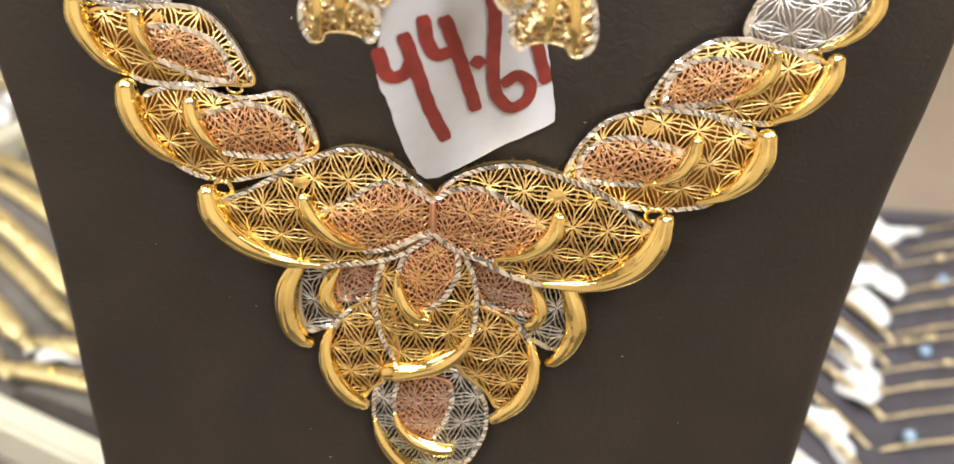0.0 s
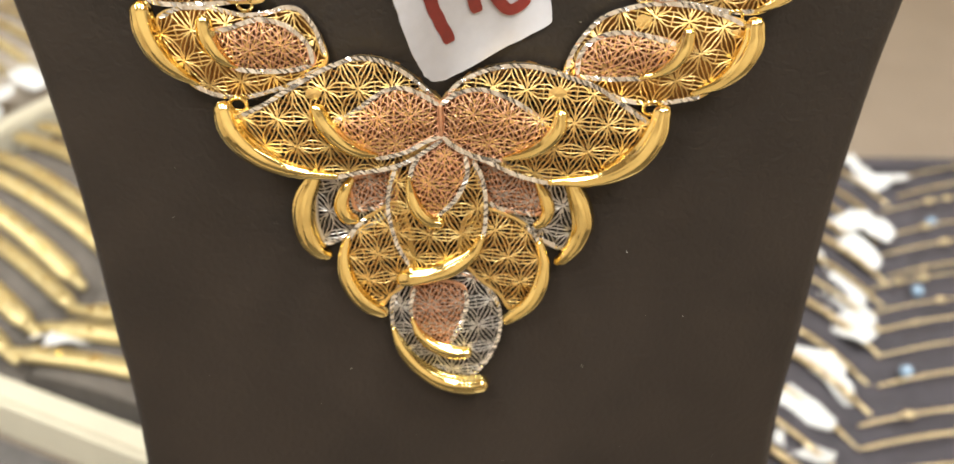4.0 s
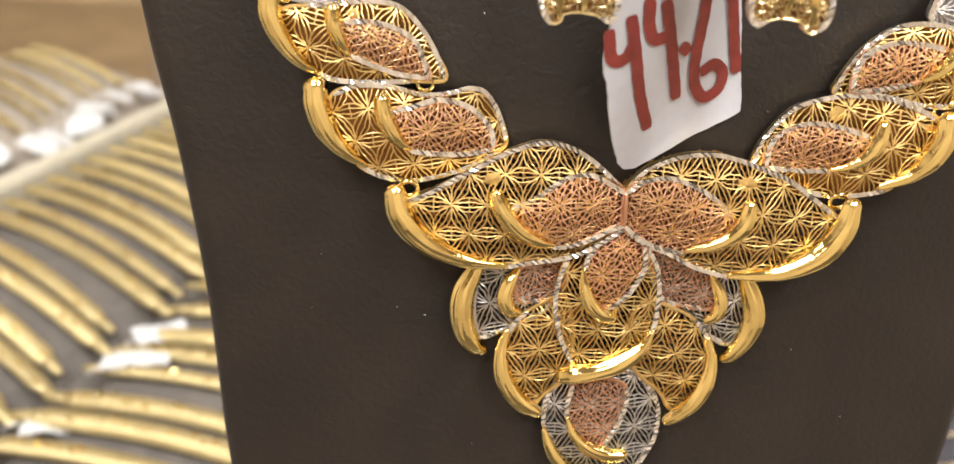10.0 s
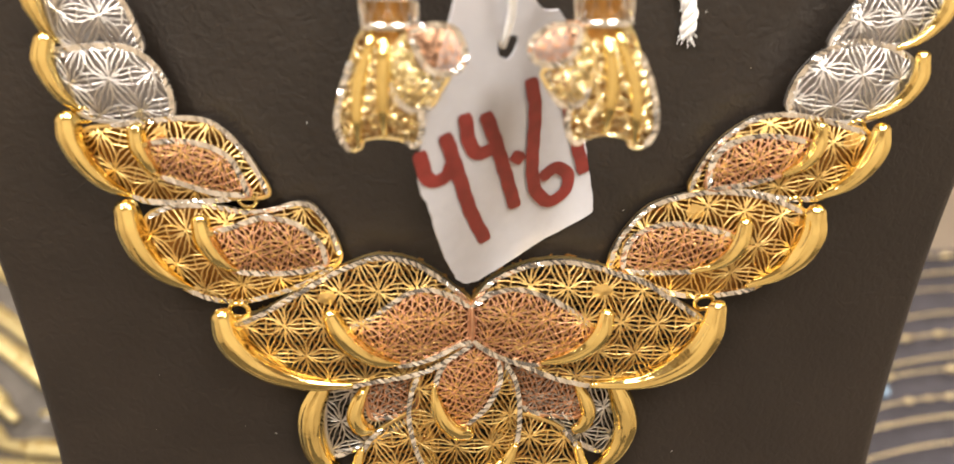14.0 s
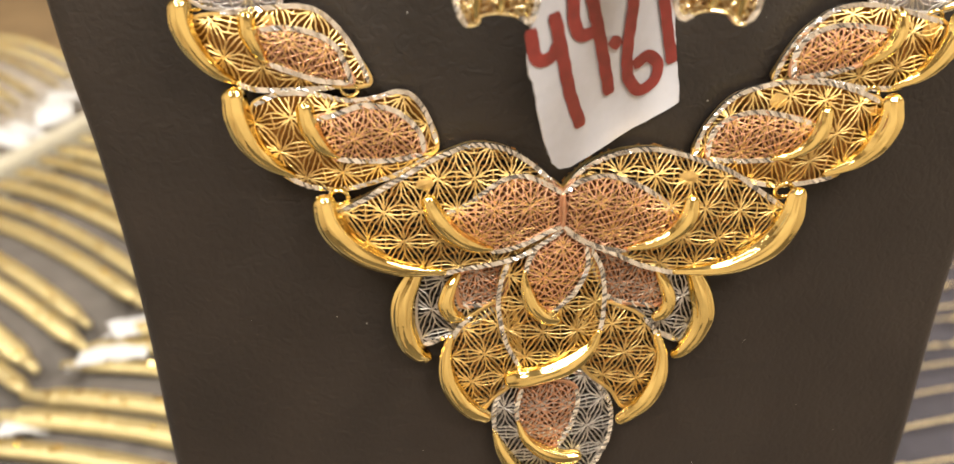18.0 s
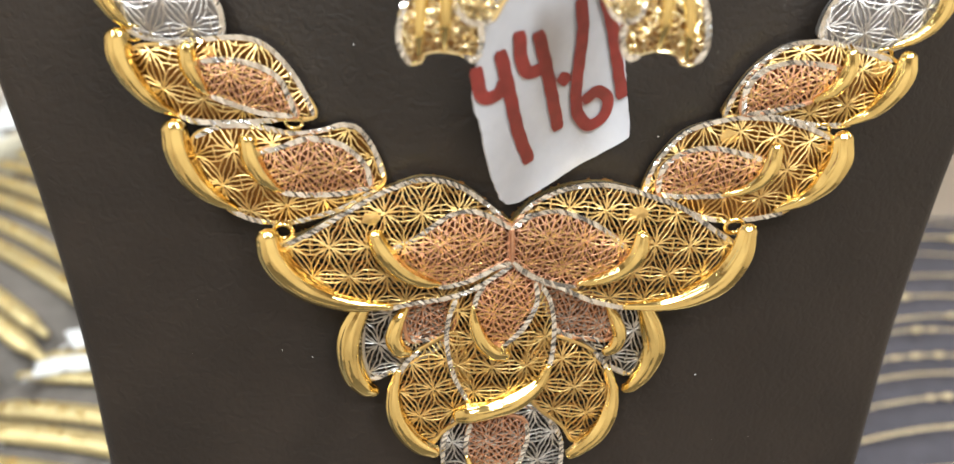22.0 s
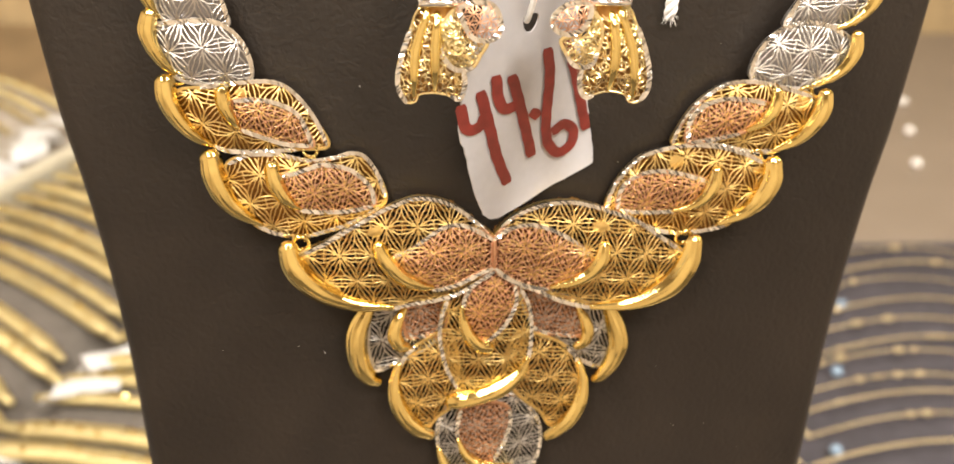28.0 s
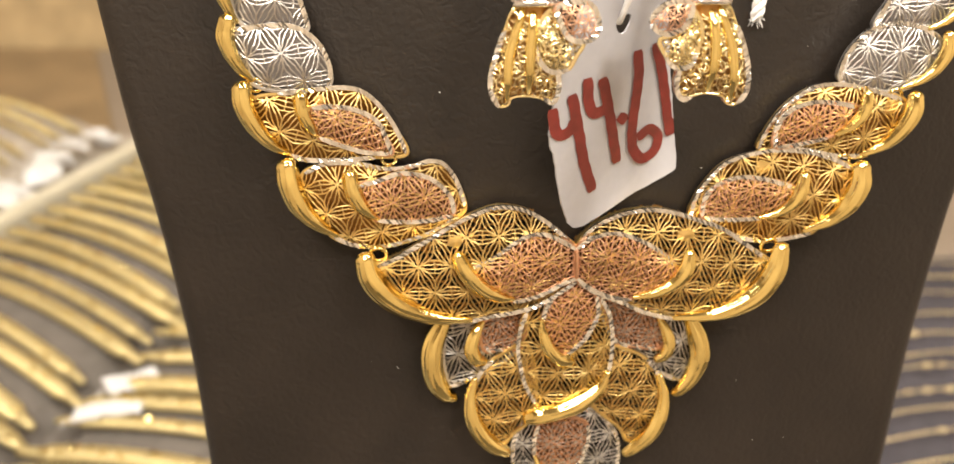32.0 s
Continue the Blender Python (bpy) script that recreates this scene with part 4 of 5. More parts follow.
            faces += [(base + 2 * i, base + 2 * i + 2, base + 2 * i + 3, base + 2 * i + 1) for i in range(k - 1)]
        link(name, verts, faces, MARKER, tag, "red marker stroke")
    line = np.array([(3.4, 62.0, 14), (3.6, 56.5, 12.6), (3.7, 52.0, 10.3), (2.9, 48.0, 8.3), (2.9, 47.4, 7.0)])
    p = spline(line, steps=8)
    part_v, part_f = tube(p, np.full(len(p), 0.55), 8, 1.0)
    link("string", part_v, part_f, THREAD, tag, "white cotton string")
    return tag


build_tag()

# loose thread end on the leather
frayed = new("thread_end")
frayed.matrix_world = FACE
tagged(frayed, "twisted white cotton cord end lying on the leather", "thread")
rnd = random.Random(8)
cord = resample(spline([(30.0, 62.0, -7.6), (30.2, 56.0, -7.8), (30.9, 53.0, -7.8), (31.9, 49.8, -7.9), (31.6, 46.2, -8.1)], steps=6), 0.3)
k = len(cord)
fade = np.clip((k - np.arange(k)) / 5, 0.45, 1)
for phase in (0.0, 2.09, 4.19):
    a = np.arange(k) * 0.3 / 5.2 * 2 * np.pi + phase
    ply = cord + np.column_stack([0.62 * np.cos(a), np.zeros(k), 0.5 + 0.5 * np.sin(a)])
    link("twisted_ply", *tube(ply, 0.66 * fade, 10, 1.0), THREAD, frayed, smooth=True)
strands = []
for i in range(46):
    c = cord[rnd.randrange(4, k)] if i < 24 else cord[-1 - rnd.randrange(4)]
    a, out = rnd.uniform(0, 6.3), rnd.uniform(0.9, 1.7)
    pts = np.array([(0, 0.5, 0.4), (0.5 * out * math.cos(a), 0.0, 0.7), (out * math.cos(a), -rnd.uniform(0.3, 1.6), 0.5 + 0.5 * abs(math.sin(a)))]) + c
    p = spline(pts, steps=4)
    strands.append(tube(p, np.full(len(p), 0.045), 4, 1.0))
tagged(link("strands", *joined(*strands), THREAD, frayed), "fine cotton fuzz", kind="stuff")


# ---- earrings ----
def scroll(cx, cy, r, turns, turn, sign=1):
    a = np.linspace(0, turns * 2 * np.pi, int(14 * turns))
    rad = r * (1 - 0.85 * a / a[-1])
    return np.column_stack([cx + rad * np.cos(sign * a + turn), cy + rad * np.sin(sign * a + turn)])


def build_earring(skirt, w, folds, curl, curl_holes, rose, cap, mirror):
    ear = new("earring")
    ear.matrix_world = FACE
    tagged(ear, "yellow gold filigree bell earring with rose petal", "earring", group="pair of earrings")
    lf = Leaf(skirt, w, 2.0)
    body = leaf_mesh("bell_skirt", lf, 2.4, 20, (0.3, 0.2), FILIGREE, ear, (-0.2, 0.2), 0.085, 0.2, steps=5, wall=4.0, border=0.2)
    under = Leaf(skirt, w - 1.1, 1.8)
    lines = [under.lift(k) for k in gold_lines(under.poly, 1.15, 5, np.array((0.5, 0.3)), (-0.16, 0.16), steps=4, wobble=0.08)]
    # Lining in darkened gold: shade painted in for depth behind the swirls.
    link("lining_lattice", *ridges(lines, 0.13, 0.12), SHADED_GOLD, body, "gold lining lattice")
    swirls = []
    lo, hi = lf.poly.min(0), lf.poly.max(0)
    spots = np.array([(lo[0] + 1.25 * (i % 2) + 2.5 * j, lo[1] + 2.1 * i) for i in range(int((hi[1] - lo[1]) / 2.1) + 1) for j in range(int((hi[0] - lo[0]) / 2.5) + 1)])
    spots = spots[inside(spots, lf.poly)]
    for n, c in enumerate(spots[edge_distance(spots, lf.poly) > 0.7]):
        swirls.append(lf.lift(scroll(c[0], c[1], 1.2 + 0.25 * math.sin(n * 2.4), 1.7, n * 1.3, mirror if n % 2 else -mirror), 0.15))
    tagged(link("swirl_filigree", *ridges(swirls, 0.12, 0.36), FILIGREE, body), "pale gold wire swirls", kind="stuff")
    for line in folds:
        p = spline(line, steps=8)
        k = len(p)
        r = 0.25 + 0.6 * np.sin(np.pi * np.linspace(0.1, 0.95, k))
        v, f = tube(np.column_stack([p, lf.lift(p)[:, 2] + 0.45]), r, 12, 0.7)
        link("fold", v, f, GOLD, body, "polished gold fold", True)
    rim(body, list(skirt[1:6]), w + 0.5, wide=0.5, pitch=0.45)
    rim(body, list(skirt[9:13]), w + 0.6, wide=0.5, pitch=0.45)
    cl = Leaf(curl, w + 1.6, 1.2)
    curls = [cl.lift(s) for s in (scroll(*c) for c in curl_holes)]
    closed = np.vstack([cl.poly, cl.poly[:1]])
    inner = leaf_mesh("scroll_leaf", cl, 1.5, 40, (0, 0.5), FILIGREE, ear, (-0.16, 0.16), 0.10, 0.18, steps=5, wall=1.6)
    v, f = ridges(curls, 0.2, 0.5)
    link("scrollwork", v, f, FILIGREE, inner, "gold scrollwork")
    rim(inner, list(curl[2:6]), w + 1.9, wide=0.45, pitch=0.45)
    rl = Leaf(rose, w + 2.8, 1.0)
    pink = leaf_mesh("rose_petal", rl, 1.7, 10, (0, 0), ROSE, ear, (-0.16, 0.16), 0.09, 0.18, steps=4, label="small rose gold petal", wall=1.2)
    rim(pink, list(rose) + [rose[0]], w + 3.1, wide=0.45, pitch=0.45)
    # crown: ring with zigzag and an openwork bulb above it
    cu, cv = cap
    a = np.linspace(0, 2 * np.pi, 41)
    rings = []
    for dv, r in ((-1.9, 3.3), (1.7, 3.6)):
        rings.append(tube(np.column_stack([cu + r * np.cos(a), cv + dv + 0.5 * np.sin(a), w - 0.5 + r * 0.8 * np.sin(a)]), np.full(41, 0.58), 8, 1.0, cap=False))
    link("crown_band", *joined(*rings), WHITE_GOLD, ear, "white gold band round the crown", True)
    q = np.array([(cu + 3.5 * math.cos(i * np.pi / 14), cv + (1.6 if i % 2 else -1.7), w - 0.5 + 2.8 * math.sin(i * np.pi / 14)) for i in range(29)])
    link("zigzag", *tube(q, np.full(29, 0.36), 5, 1.0, cap=False), WHITE_GOLD, ear, "white gold zigzag wire")
    core = [tube(np.array([(cu, cv - 3.5, w - 0.6), (cu, cv - 1, w - 0.6), (cu, cv + 2, w - 0.6)]), np.array([2.7, 2.2, 2.5]), 20, 0.8)]
    # The core takes the same shade-darkened gold as the lining.
    link("crown_core", *joined(*core), SHADED_GOLD, ear, smooth=True)
    ribs = []
    for i in range(12):
        b = i * np.pi / 6
        q = np.array([(cu + r * math.cos(b), cv + d, w - 0.6 + 0.8 * r * math.sin(b)) for r, d in ((3.2, 2.0), (3.9, 4.0), (3.7, 6.5), (2.4, 9.0), (0.6, 10.2))])
        ribs.append(tube(spline(q, steps=4), np.full(17, 0.38), 6, 1.0))
    link("openwork_bulb", *joined(*ribs), WIRE, ear, "openwork gold bulb", True)
    post = np.array([(cu, cv + 10, w - 0.6), (cu, cv + 12, w - 6), (cu, cv + 11, w - 14), (cu, cv + 9, -9.0)])
    p = spline(post, steps=6)
    link("hook", *tube(p, np.full(len(p), 0.5), 8, 1.0), GOLD, ear, smooth=True)
    return ear


build_earring([(-15.0, 50.2), (-16.8, 46.8), (-18.1, 42.9), (-18.9, 39.3), (-18.6, 36.8), (-17.4, 34.9), (-16.0, 35.1), (-15.4, 36.2), (-13.2, 36.5), (-10.4, 36.1), (-8.8, 35.6), (-8.0, 37.9), (-8.3, 40.8), (-9.1, 45.2), (-9.4, 49.8)], 14.0,
              [[(-13.9, 50.2), (-16.0, 43.3), (-16.3, 36.2)], [(-12.4, 50.2), (-12.9, 44.0), (-12.9, 37.0)]],
              [(-9.7, 50.0), (-11.7, 47.7), (-12.2, 44.6), (-11.1, 41.8), (-9.1, 40.5), (-6.8, 41.0), (-5.6, 43.0), (-4.6, 44.9), (-6.7, 45.4), (-8.6, 47.7)],
              [(-9.4, 44.2, 1.7, 1.8, 0.5), (-7.4, 42.6, 1.2, 1.5, 2.5), (-10.3, 46.8, 1.0, 1.5, 4.0)],
              [(-9.3, 50.5), (-6.7, 51.3), (-4.0, 50.9), (-2.7, 48.6), (-3.0, 46.3), (-4.8, 45.4), (-7.1, 45.9), (-8.6, 48.3)], (-12.0, 52.4), -1)
build_earring([(17.6, 51.0), (19.8, 47.5), (21.4, 43.6), (22.2, 40.4), (22.2, 37.5), (20.9, 35.3), (19.3, 35.3), (18.4, 36.5), (15.6, 37.0), (13.2, 36.5), (11.6, 36.2), (10.7, 38.4), (11.0, 40.9), (12.0, 45.2), (12.2, 49.9)], 15.0,
              [[(16.4, 50.6), (18.9, 43.5), (19.6, 36.4)], [(15.0, 50.4), (16.0, 44.0), (15.6, 37.5)]],
              [(12.0, 50.1), (13.7, 47.0), (13.1, 43.5), (12.0, 41.5), (9.6, 41.5), (8.0, 43.5), (7.2, 45.6), (9.9, 46.6)],
              [(11.4, 44.6, 1.7, 1.8, 2.5, -1), (9.5, 43.2, 1.1, 1.5, 0.5, -1), (12.2, 47.2, 1.0, 1.5, 5.0, -1)],
              [(11.4, 51.4), (8.4, 51.4), (6.2, 50.2), (5.4, 48.7), (6.1, 47.2), (8.2, 46.6), (10.4, 47.6), (11.4, 49.5)], (15.0, 52.9), 1)


# ---- trays on the counter ----
def chain_line(a, b, rise, sag=0.0):
    """A strand laid over a padded roll from a to b (metres), as points in mm."""
    f = np.linspace(0, 1, 41)
    p = np.array(a)[None] * (1 - f[:, None]) + np.array(b)[None] * f[:, None]
    p[:, 2] += rise * 4 * f * (1 - f)
    p[:, 1] += sag * np.sin(np.pi * f)
    return p * 1000


def faceted_band(line, radii, parent, count=30):
    """Small polished facets cut into the top of a bracelet, each leaning its own way."""
    lean = random.Random(int(abs(line[0, 1] * 100 + line[-1, 0] * 7)))
    verts, faces = [], []
    for _ in range(count):
        i = lean.randrange(3, len(line) - 3)
        off = lean.uniform(-0.45, 0.45) * radii[i]
        c = line[i] + np.array([0, off, 0.6 * math.sqrt(radii[i] ** 2 - off ** 2) + 0.15])
        h = lean.uniform(0.8, 1.5)
        dx, dy = lean.uniform(-0.5, 0.5), lean.uniform(-0.5, 0.5)
        n = len(verts)
        ring_pts = [(-h, -h), (h, -h), (h, h), (-h, h)]
        verts += [(c + np.array([x, y, -dx * x - dy * y])) / 1000 for x, y in ring_pts]
        verts += [(c + np.array([1.3 * x, 1.3 * y, -dx * x - dy * y - 1.2])) / 1000 for x, y in ring_pts]
        faces += [(n, n + 1, n + 2, n + 3)] + [(n + 4 + j, n + 4 + (j + 1) % 4, n + (j + 1) % 4, n + j) for j in range(4)]
    return tagged(link("faceted_band", verts, faces, GOLD, parent), "bright diamond-cut top", kind="stuff")


def bracelet(m, a, b, rise, radius, mat, label, group, bead=0.12, waves=40, clasp=True, sag=0.0, beads=()):
    thing = new("bracelet")
    thing.matrix_world = m
    tagged(thing, label, "bracelet", group=group)
    line = resample(chain_line(a, b, rise, sag), 1.15)
    k = len(line)
    f = np.linspace(0, 1, k)
    r = radius * (1 + bead * np.sin(f * waves * 2 * np.pi)) * np.clip(0.62 + 9.0 * np.minimum(f, 1 - f), 0, 1)
    link("chain", *tube(line, r * 1.12, 10, 0.6), mat, thing, smooth=waves % 4 == 0)
    if clasp:
        e = line[-1]
        d = (line[-1] - line[-3]) / np.linalg.norm(line[-1] - line[-3])
        v, fa = tube(np.array([e + d * s for s in (-2, 2, 6, 11)]), np.array([0.9, 1.15, 1.0, 0.8]) * radius * 0.62, 8, 0.9)
        link("clasp", v, fa, mat, thing, "gold clasp", True)
    if mat is TRAY_GOLD:
        faceted_band(line, r * 1.12, thing)
    for at, size in beads:
        c = line[int(at * (k - 1))]
        bm = bmesh.new()
        bmesh.ops.create_icosphere(bm, subdivisions=2, radius=1.0)
        for v in bm.verts:
            v.co = Vector((c[0] + v.co.x * size * 1.7, c[1] + v.co.y * size, c[2] + v.co.z * size)) / 1000
        part("bead", bm, mat, thing, smooth=True)
    return thing


def paper_tag(m, x, y, z, length, width, turn, n):
    thing = new("small_tag")
    tilt = random.Random(n * 3 + 1)
    thing.matrix_world = m @ pose(x, y, z, tilt.uniform(-24, 30), tilt.uniform(-16, 16), turn)
    width *= tilt.uniform(0.65, 0.95)
    tagged(thing, "small blank white paper tag tied to a bracelet", "price tag", group="bracelet tags")
    rnd = random.Random(n)
    bm = bmesh.new()
    nu, nv = 8, 4
    grid = [[None] * (nv + 1) for _ in range(nu + 1)]
    for i in range(nu + 1):
        for j in range(nv + 1):
            fx, fy = i / nu, j / nv - 0.5
            w = width * (1 - 0.5 * max(0, fx - 0.7) / 0.3)
            grid[i][j] = bm.verts.new((fx * length, fy * w, 0.004 * math.sin(fx * 3.0 + n) + 0.003 * fy * rnd.uniform(0.4, 1.5) + 0.003))
    for i in range(nu):
        for j in range(nv):
            bm.faces.new((grid[i][j], grid[i + 1][j], grid[i + 1][j + 1], grid[i][j + 1]))
    top = bmesh.ops.extrude_face_region(bm, geom=bm.faces[:])
    bmesh.ops.translate(bm, vec=(0, 0, 0.0006), verts=[g for g in top["geom"] if isinstance(g, bmesh.types.BMVert)])
    bmesh.ops.recalc_face_normals(bm, faces=bm.faces)
    part("tag_paper", bm, WHITE_CARD, thing)
    p = np.array([(0, 0, 4), (-4, 1, 5), (-9, 0, 2)], float)
    link("tag_string", *tube(spline(p, steps=4), np.full(9, 0.4), 5, 1.0), THREAD, thing)
    return thing


def roll(name, lo, hi, high, mat, parent):
    """A padded roll: half-round ridge between x lo and hi, along y."""
    (x0, y0), (x1, y1) = lo, hi
    verts, faces, n = [], [], 14
    for y in (y0, y1):
        for i in range(n + 1):
            f = i / n
            verts.append((x0 + (x1 - x0) * f, y, 0.010 + high * abs(math.sin(math.pi * f)) ** 0.35))
        verts.append((x1, y, 0.004))
        verts.append((x0, y, 0.004))
    k = n + 3
    faces = [(i, (i + 1) % k, k + (i + 1) % k, k + i) for i in range(k)] + [tuple(range(k))[::-1], tuple(range(k, 2 * k))]
    return link(name, verts, faces, mat, parent, smooth=False)


def build_tray(name, m, wide, deep, mat, label, rolls, bars):
    tray = new(name)
    tray.matrix_world = m
    tagged(tray, label, "jewellery tray")
    box("tray_base", (0, 0, 0), (wide, deep, 0.010), mat, tray, "felt-covered base", 0.001)
    for x0, x1, high in rolls:
        roll("padded_roll", (x0, 0.012), (x1, deep - 0.012), high, mat, tray)
    for lo, hi in bars:
        box("tray_edge", lo, hi, BAR, tray, "cream lacquered edge bar", 0.003)
    return tray


rnd = random.Random(21)
SLANT, SLANT_BACK = 0.054, 0.016
LEFT = Matrix.Translation((-0.483, 0.341, 0.0)) @ pose(0, 0, 0.012, 0, 0, -23)
build_tray("bracelet_tray", LEFT, 0.44, 0.60, FELT, "grey felt bracelet tray with cream edge bars", [(0.006, 0.209, 0.019), (0.226, 0.425, 0.019)],
           [((-0.030, -0.018, 0), (-0.010, 0.56, 0.030)), ((0.0, -0.018, 0), (0.44, 0.0, 0.030))])
row = [0.018, 0.042, 0.068, 0.091, 0.119, 0.141, 0.173, 0.196, 0.222, 0.246, 0.272, 0.296] + [0.322 + 0.0250 * i for i in range(8)]
for i, q in enumerate(row):
    thick = (5.4, 6.2, 5.0, 6.4, 5.8)[i % 5]
    end = 0.206 + (0.010, 0.002, 0.012, -0.009, 0.005, -0.011)[i % 6]
    bracelet(LEFT, (0.004, q + SLANT, 0.026), (end, q, 0.026), 0.008, thick, TRAY_GOLD, "yellow gold link bracelet laid over the tray roll", "tray bracelets", rnd.uniform(0.04, 0.10), rnd.randint(30, 60), sag=0.003)
row = [0.020, 0.046, 0.067, 0.099, 0.122, 0.143, 0.177, 0.207, 0.235] + [0.260 + 0.0245 * i for i in range(12)]
for i, q in enumerate(row):
    thick = (5.6, 6.4, 6.0, 4.6)[i % 4]
    bracelet(LEFT, (0.425, q + SLANT_BACK, 0.026), (0.228 + rnd.uniform(-0.004, 0.010), q, 0.026), 0.008, thick, TRAY_GOLD, "yellow gold link bracelet laid over the tray roll", "tray bracelets", rnd.uniform(0.04, 0.10), rnd.randint(30, 60), sag=0.003)
for n, (x, y, size, turn) in enumerate(((-0.258, 0.283, 0.028, 30), (-0.230, 0.340, 0.040, 30), (-0.218, 0.371, 0.032, 55), (-0.148, 0.500, 0.026, 70))):
    paper_tag(Matrix(), x, y, 0.036, size, 0.021, turn - 23, n)

FAR = LEFT @ pose(-0.475, 0.02, 0, 0, 0, 0)
build_tray("bracelet_tray", FAR, 0.44, 0.55, PALE_FELT, "pale felt bracelet tray beside another tray", [(0.018, 0.160, 0.019), (0.180, 0.365, 0.019)],
           [((0.0, -0.018, 0), (0.44, 0.0, 0.030))])
for i in range(20):
    q = 0.022 + i * 0.0258 + rnd.uniform(-0.003, 0.003)
    bracelet(FAR, (0.190, q + 0.050, 0.026), (0.360 + rnd.uniform(-0.012, 0.008), q, 0.026), 0.008, rnd.choice((3.0, 3.6, 4.2)), TRAY_GOLD, "slim yellow gold bracelet laid over the tray roll", "far tray bracelets", rnd.uniform(0.05, 0.2), rnd.randint(30, 60))
for n in range(19):
    paper_tag(FAR, 0.375 + rnd.uniform(0, 0.03), 0.03 + n * 0.027 + rnd.uniform(-0.006, 0.006), 0.024, 0.038, 0.026, rnd.uniform(-60, 60), n + 10)

RIGHT = Matrix.Translation((0.168, 0.120, 0.0)) @ pose(0, 0, 0.012, 0, 0, 0)
SHEAR = 0.40
tray = new("chain_tray")
tray.matrix_world = RIGHT
tagged(tray, "dark felt tray of fine gold chain bracelets", "jewellery tray")


def slab(name, pts, z0, z1, mat, parent):
    n = len(pts)
    v = [(x, y, z0) for x, y in pts] + [(x, y, z1) for x, y in pts]
    f = [tuple(range(n))[::-1], tuple(range(n, 2 * n))] + [(i, (i + 1) % n, n + (i + 1) % n, n + i) for i in range(n)]
    return link(name, v, f, mat, parent)


slab("tray_base", [(-0.17, 0.0), (0.22, 0.0), (0.22 + SHEAR * 0.41, 0.41), (-0.17 + SHEAR * 0.41, 0.41)], 0.0, 0.012, NAVY, tray)
for pts in ([(-0.176, -0.006), (0.226, -0.006), (0.226, 0.0), (-0.176, 0.0)], [(-0.17 + SHEAR * 0.41, 0.41), (0.22 + SHEAR * 0.41, 0.41), (0.22 + SHEAR * 0.425, 0.425), (-0.17 + SHEAR * 0.425, 0.425)], [(0.22, 0.0), (0.226, 0.0), (0.226 + SHEAR * 0.41, 0.41), (0.22 + SHEAR * 0.41, 0.41)], [(-0.176, 0.0), (-0.17, 0.0), (-0.17 + SHEAR * 0.41, 0.41), (-0.176 + SHEAR * 0.41, 0.41)]):
    slab("tray_edge", pts, 0.0, 0.018, NAVY, tray)
for off in (0.0, 0.19):
    mesh_pts = [(x + off, z) for x, z in ((0.015, 0.012), (0.05, 0.020), (0.10, 0.026), (0.15, 0.020), (0.185, 0.012))] if off == 0 else [(-0.10, 0.012), (-0.07, 0.020), (-0.04, 0.022), (-0.01, 0.012)]
    n = len(mesh_pts)
    v = [(x + SHEAR * y, y, z) for y in (0.012, 0.398) for x, z in mesh_pts]
    link("padded_roll", v, [(i, i + 1, n + i + 1, n + i) for i in range(n - 1)] + [tuple(range(n))[::-1], tuple(range(n, 2 * n)), (0, n, 2 * n - 1, n - 1)], NAVY, tray, smooth=False)
rnd = random.Random(33)
for y in (0.050, 0.075, 0.098, 0.116, 0.149, 0.175, 0.198, 0.216, 0.244, 0.260, 0.285, 0.312, 0.343, 0.368, 0.392):
    x = SHEAR * y - 0.004 + rnd.uniform(-0.006, 0.008)
    beads = [(rnd.uniform(0.1, 0.9), rnd.uniform(1.5, 2.7)) for _ in range(rnd.choice((1, 2, 3, 5)))]
    bracelet(RIGHT, (x, y, 0.0145), (x + 0.185, y - 0.016, 0.0145), 0.018, rnd.choice((0.8, 1.0, 1.2)), PALE_GOLD, "fine gold chain bracelet on dark felt", "tray chains", 0.25, 55, True, 0.006, beads)
for i in range(14):
    y = 0.030 + i * 0.0255
    x = SHEAR * y - 0.008 + rnd.uniform(-0.006, 0.006)
    bracelet(RIGHT, (x - 0.085, y + 0.075, 0.0145), (x, y, 0.0145), 0.014, rnd.choice((1.4, 1.8, 2.1)), PALE_GOLD, "fine gold chain bracelet on dark felt", "tray chains", 0.25, 45)
for n, (x, y, turn) in enumerate(((0.290, 0.535, -50), (0.286, 0.500, 10), (0.300, 0.512, -15), (0.248, 0.432, 5), (0.268, 0.440, -50), (0.252, 0.412, -55), (0.226, 0.392, -40), (0.232, 0.372, -62), (0.224, 0.345, -45), (0.220, 0.328, -60), (0.184, 0.286, -20), (0.194, 0.278, -50), (0.172, 0.250, -48), (0.160, 0.220, -30), (0.156, 0.205, -70))):
    paper_tag(Matrix(), x, y, 0.030, 0.031, 0.020, turn, n + 40)
# three small glossy pale blue balls over the chain tray
for x, y in ((0.327, 0.445), (0.286, 0.359), (0.250, 0.278)):
    bm = bmesh.new()
    bmesh.ops.create_icosphere(bm, subdivisions=2, radius=0.004)
    bmesh.ops.translate(bm, vec=(x, y, 0.030), verts=bm.verts)
    tagged(part("blue_bead", bm, BLUE, None, smooth=True), "small pale blue ball over the chain tray", "bead", group="blue beads")

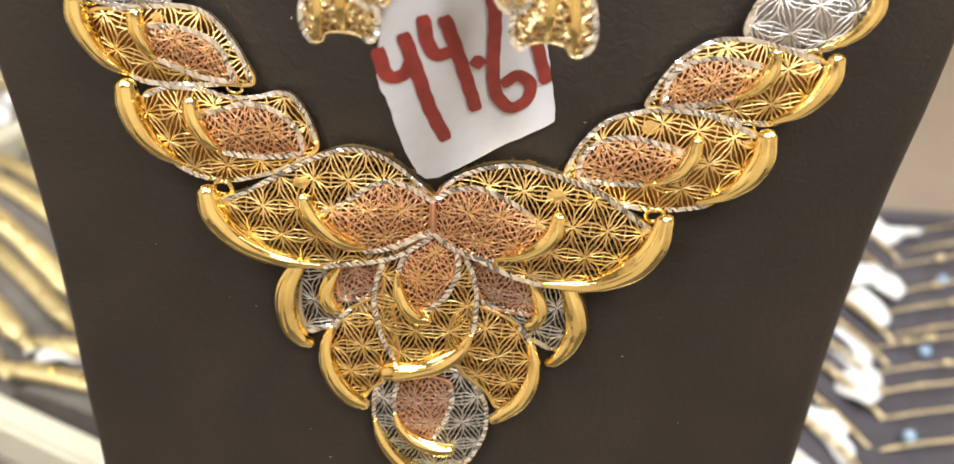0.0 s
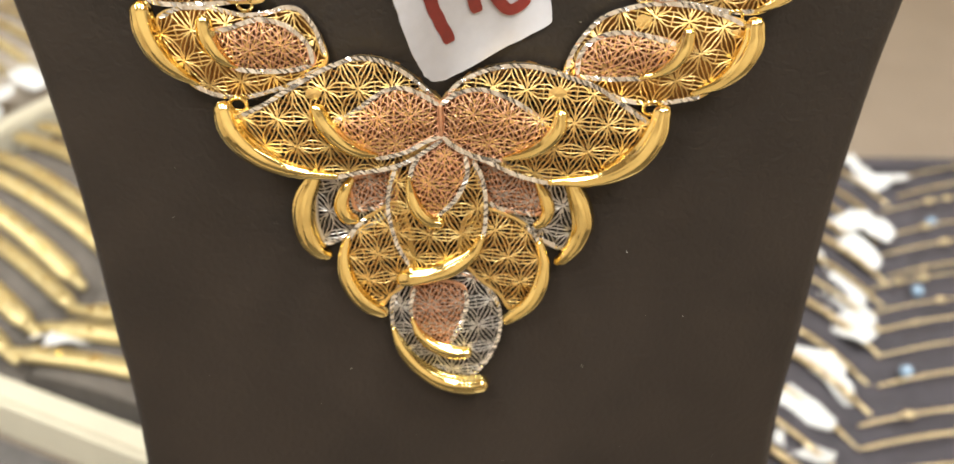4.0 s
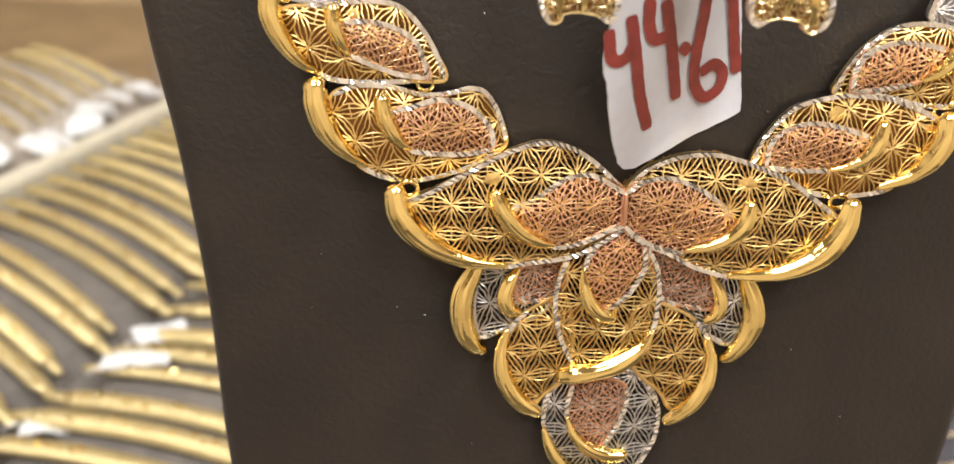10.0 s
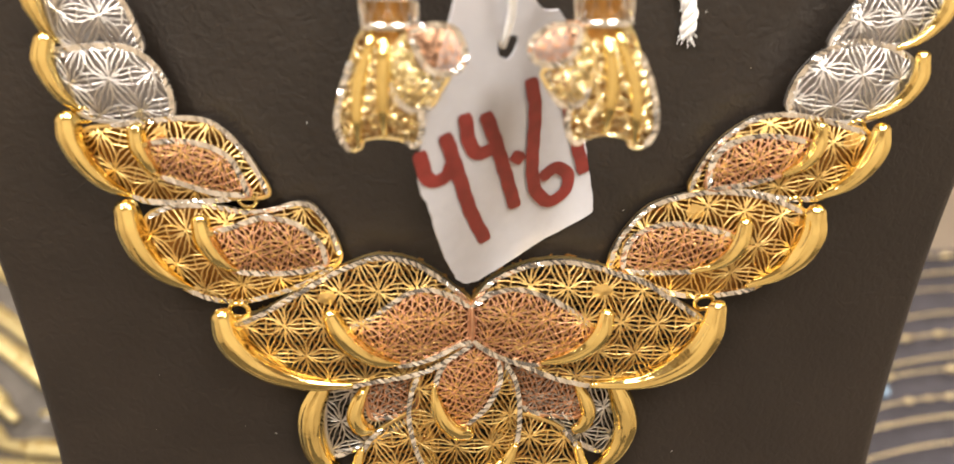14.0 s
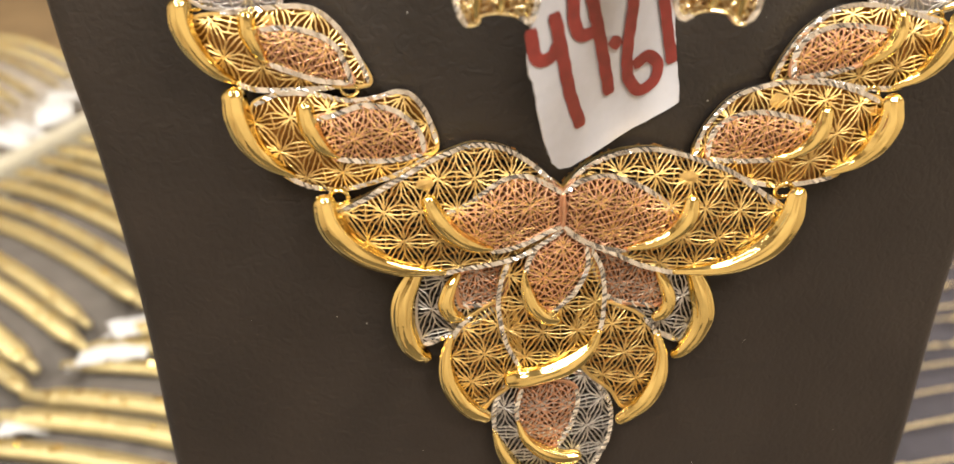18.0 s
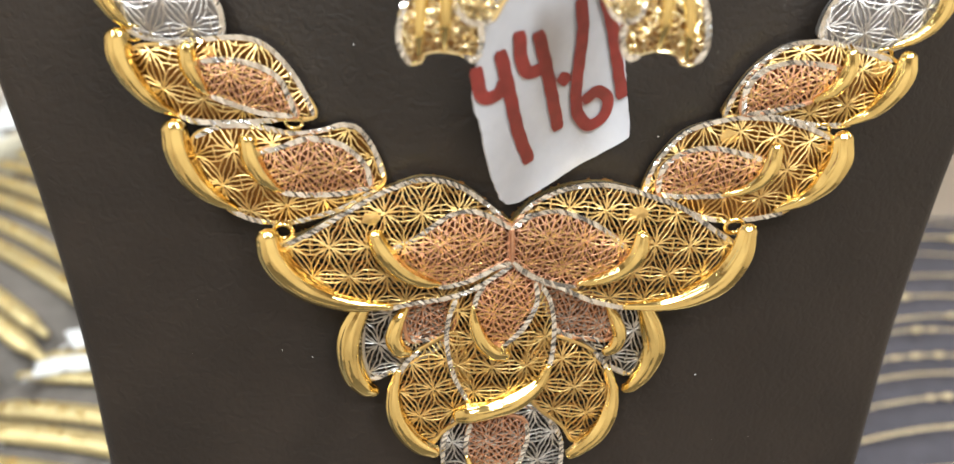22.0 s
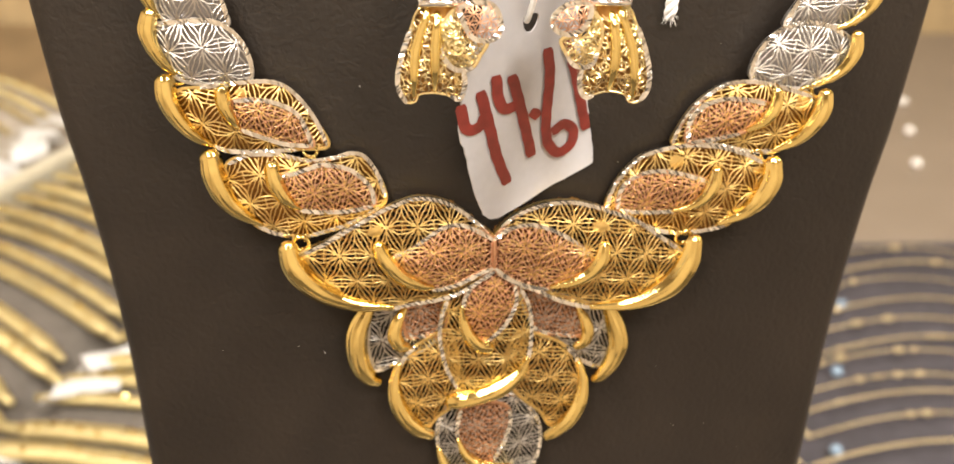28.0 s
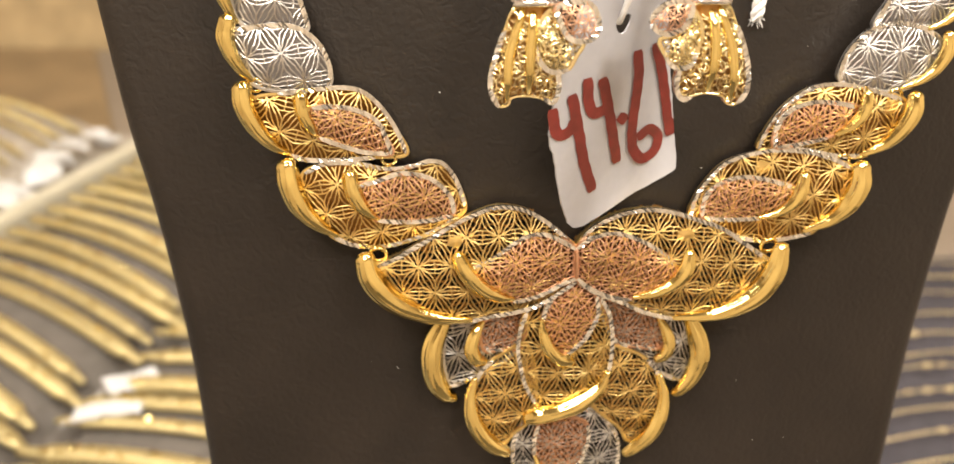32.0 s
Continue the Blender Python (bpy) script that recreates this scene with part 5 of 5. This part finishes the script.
# White balls added in place of lamp reflections on the glossy counter.
for x, y in ((0.639, 0.956), (0.594, 0.852), (0.552, 0.754)):
    bm = bmesh.new()
    bmesh.ops.create_icosphere(bm, subdivisions=3, radius=0.006)
    bmesh.ops.scale(bm, vec=(1, 1, 0.8), verts=bm.verts)
    bmesh.ops.translate(bm, vec=(x, y, 0.0163), verts=bm.verts)
    tagged(part("pearl", bm, LAMP_GLINT, None, smooth=True), "small white ball standing in for a lamp reflection on the counter", "pearl", group="loose pearls")

# lint and dust on the leather
rnd = random.Random(77)
verts, faces = [], []
for i in range(42):
    u, v = rnd.uniform(-62, 66), rnd.uniform(-85, 50)
    w, a, r = skin(u) + 0.05, rnd.uniform(0, 3.1), rnd.uniform(0.03, 0.08)
    c, s = math.cos(a), math.sin(a)
    n = len(verts)
    long = rnd.choice((1, 1, 1.4, 3.5))
    verts += [np.array((u + r * (long * x * c - y * s), v + r * (long * x * s + y * c), w + z * r)) / 1000 for x, y, z in ((-1, 0, 0), (0, -1, 0), (1, 0, 0), (0, 1, 0), (0, 0, 0.9))]
    faces += [(n, n + 1, n + 4), (n + 1, n + 2, n + 4), (n + 2, n + 3, n + 4), (n + 3, n, n + 4), (n + 3, n + 2, n + 1, n)]
lint = tagged(link("lint", verts, faces, THREAD), "pale dust and lint specks on the black leatherette", "lint", kind="stuff")
lint.matrix_world = FACE

# low wooden board behind the far tray
slab("wooden_board", [(-1.30, 0.86), (-0.335, 0.86), (-0.470, 1.285), (-1.30, 1.285)], 0.0115, 0.018, BOARD, None)
tagged(bpy.data.objects["wooden_board"], "brown wooden board lying at the back of the counter", "board")

# dark velvet mat in front of the bracelet tray
mat_corners = [LEFT @ Vector((x, y, 0)) for x, y in ((-0.30, -0.50), (0.62, -0.50), (0.62, -0.020), (-0.30, -0.020))]
tagged(slab("display_mat", [(p.x, max(p.y, -0.10)) for p in mat_corners], 0.0115, 0.0125, MAT, None), "dark grey velvet display mat on the counter", "mat")

# ---- counter, walls, floor and ceiling of the shop ----
tagged(box("counter", (-1.6, -0.12, -0.04), (1.6, 1.30, 0.0115), COUNTER, bevel=0.003), "cream lacquered display counter", "counter", kind="structure")
tagged(box("counter_front", (-1.6, -0.10, -0.95), (1.6, -0.06, -0.04), WOOD), "brown wooden counter front", "counter front", kind="structure")
tagged(box("wall_north", (-2.2, 1.30, -0.95), (2.2, 1.40, 2.0), WOOD), "brown wood panelled wall", "wall", kind="structure")
# Unseen walls, ceiling and floor, added to close the room for the gold's reflections.
tagged(box("wall_west", (-2.3, -2.6, -0.95), (-2.2, 1.40, 2.0), WALL), "unseen warm cream wall, added for reflections in the gold", "wall", kind="structure")
tagged(box("wall_east", (2.2, -2.6, -0.95), (2.3, 1.40, 2.0), WALL), "unseen warm cream wall, added for reflections in the gold", "wall", kind="structure")
tagged(box("wall_south", (-2.3, -2.7, -0.95), (2.3, -2.6, 2.0), WALL), "unseen warm cream wall, added for reflections in the gold", "wall", kind="structure")
tagged(box("ceiling", (-2.3, -2.7, 2.0), (2.3, 1.40, 2.1), CEIL), "unseen painted ceiling, added to close the room", "ceiling", kind="structure")
tagged(box("floor", (-2.3, -2.7, -1.05), (2.3, 1.40, -0.95), FLOOR), "unseen grey tiled floor, added to close the room", "floor", kind="structure")
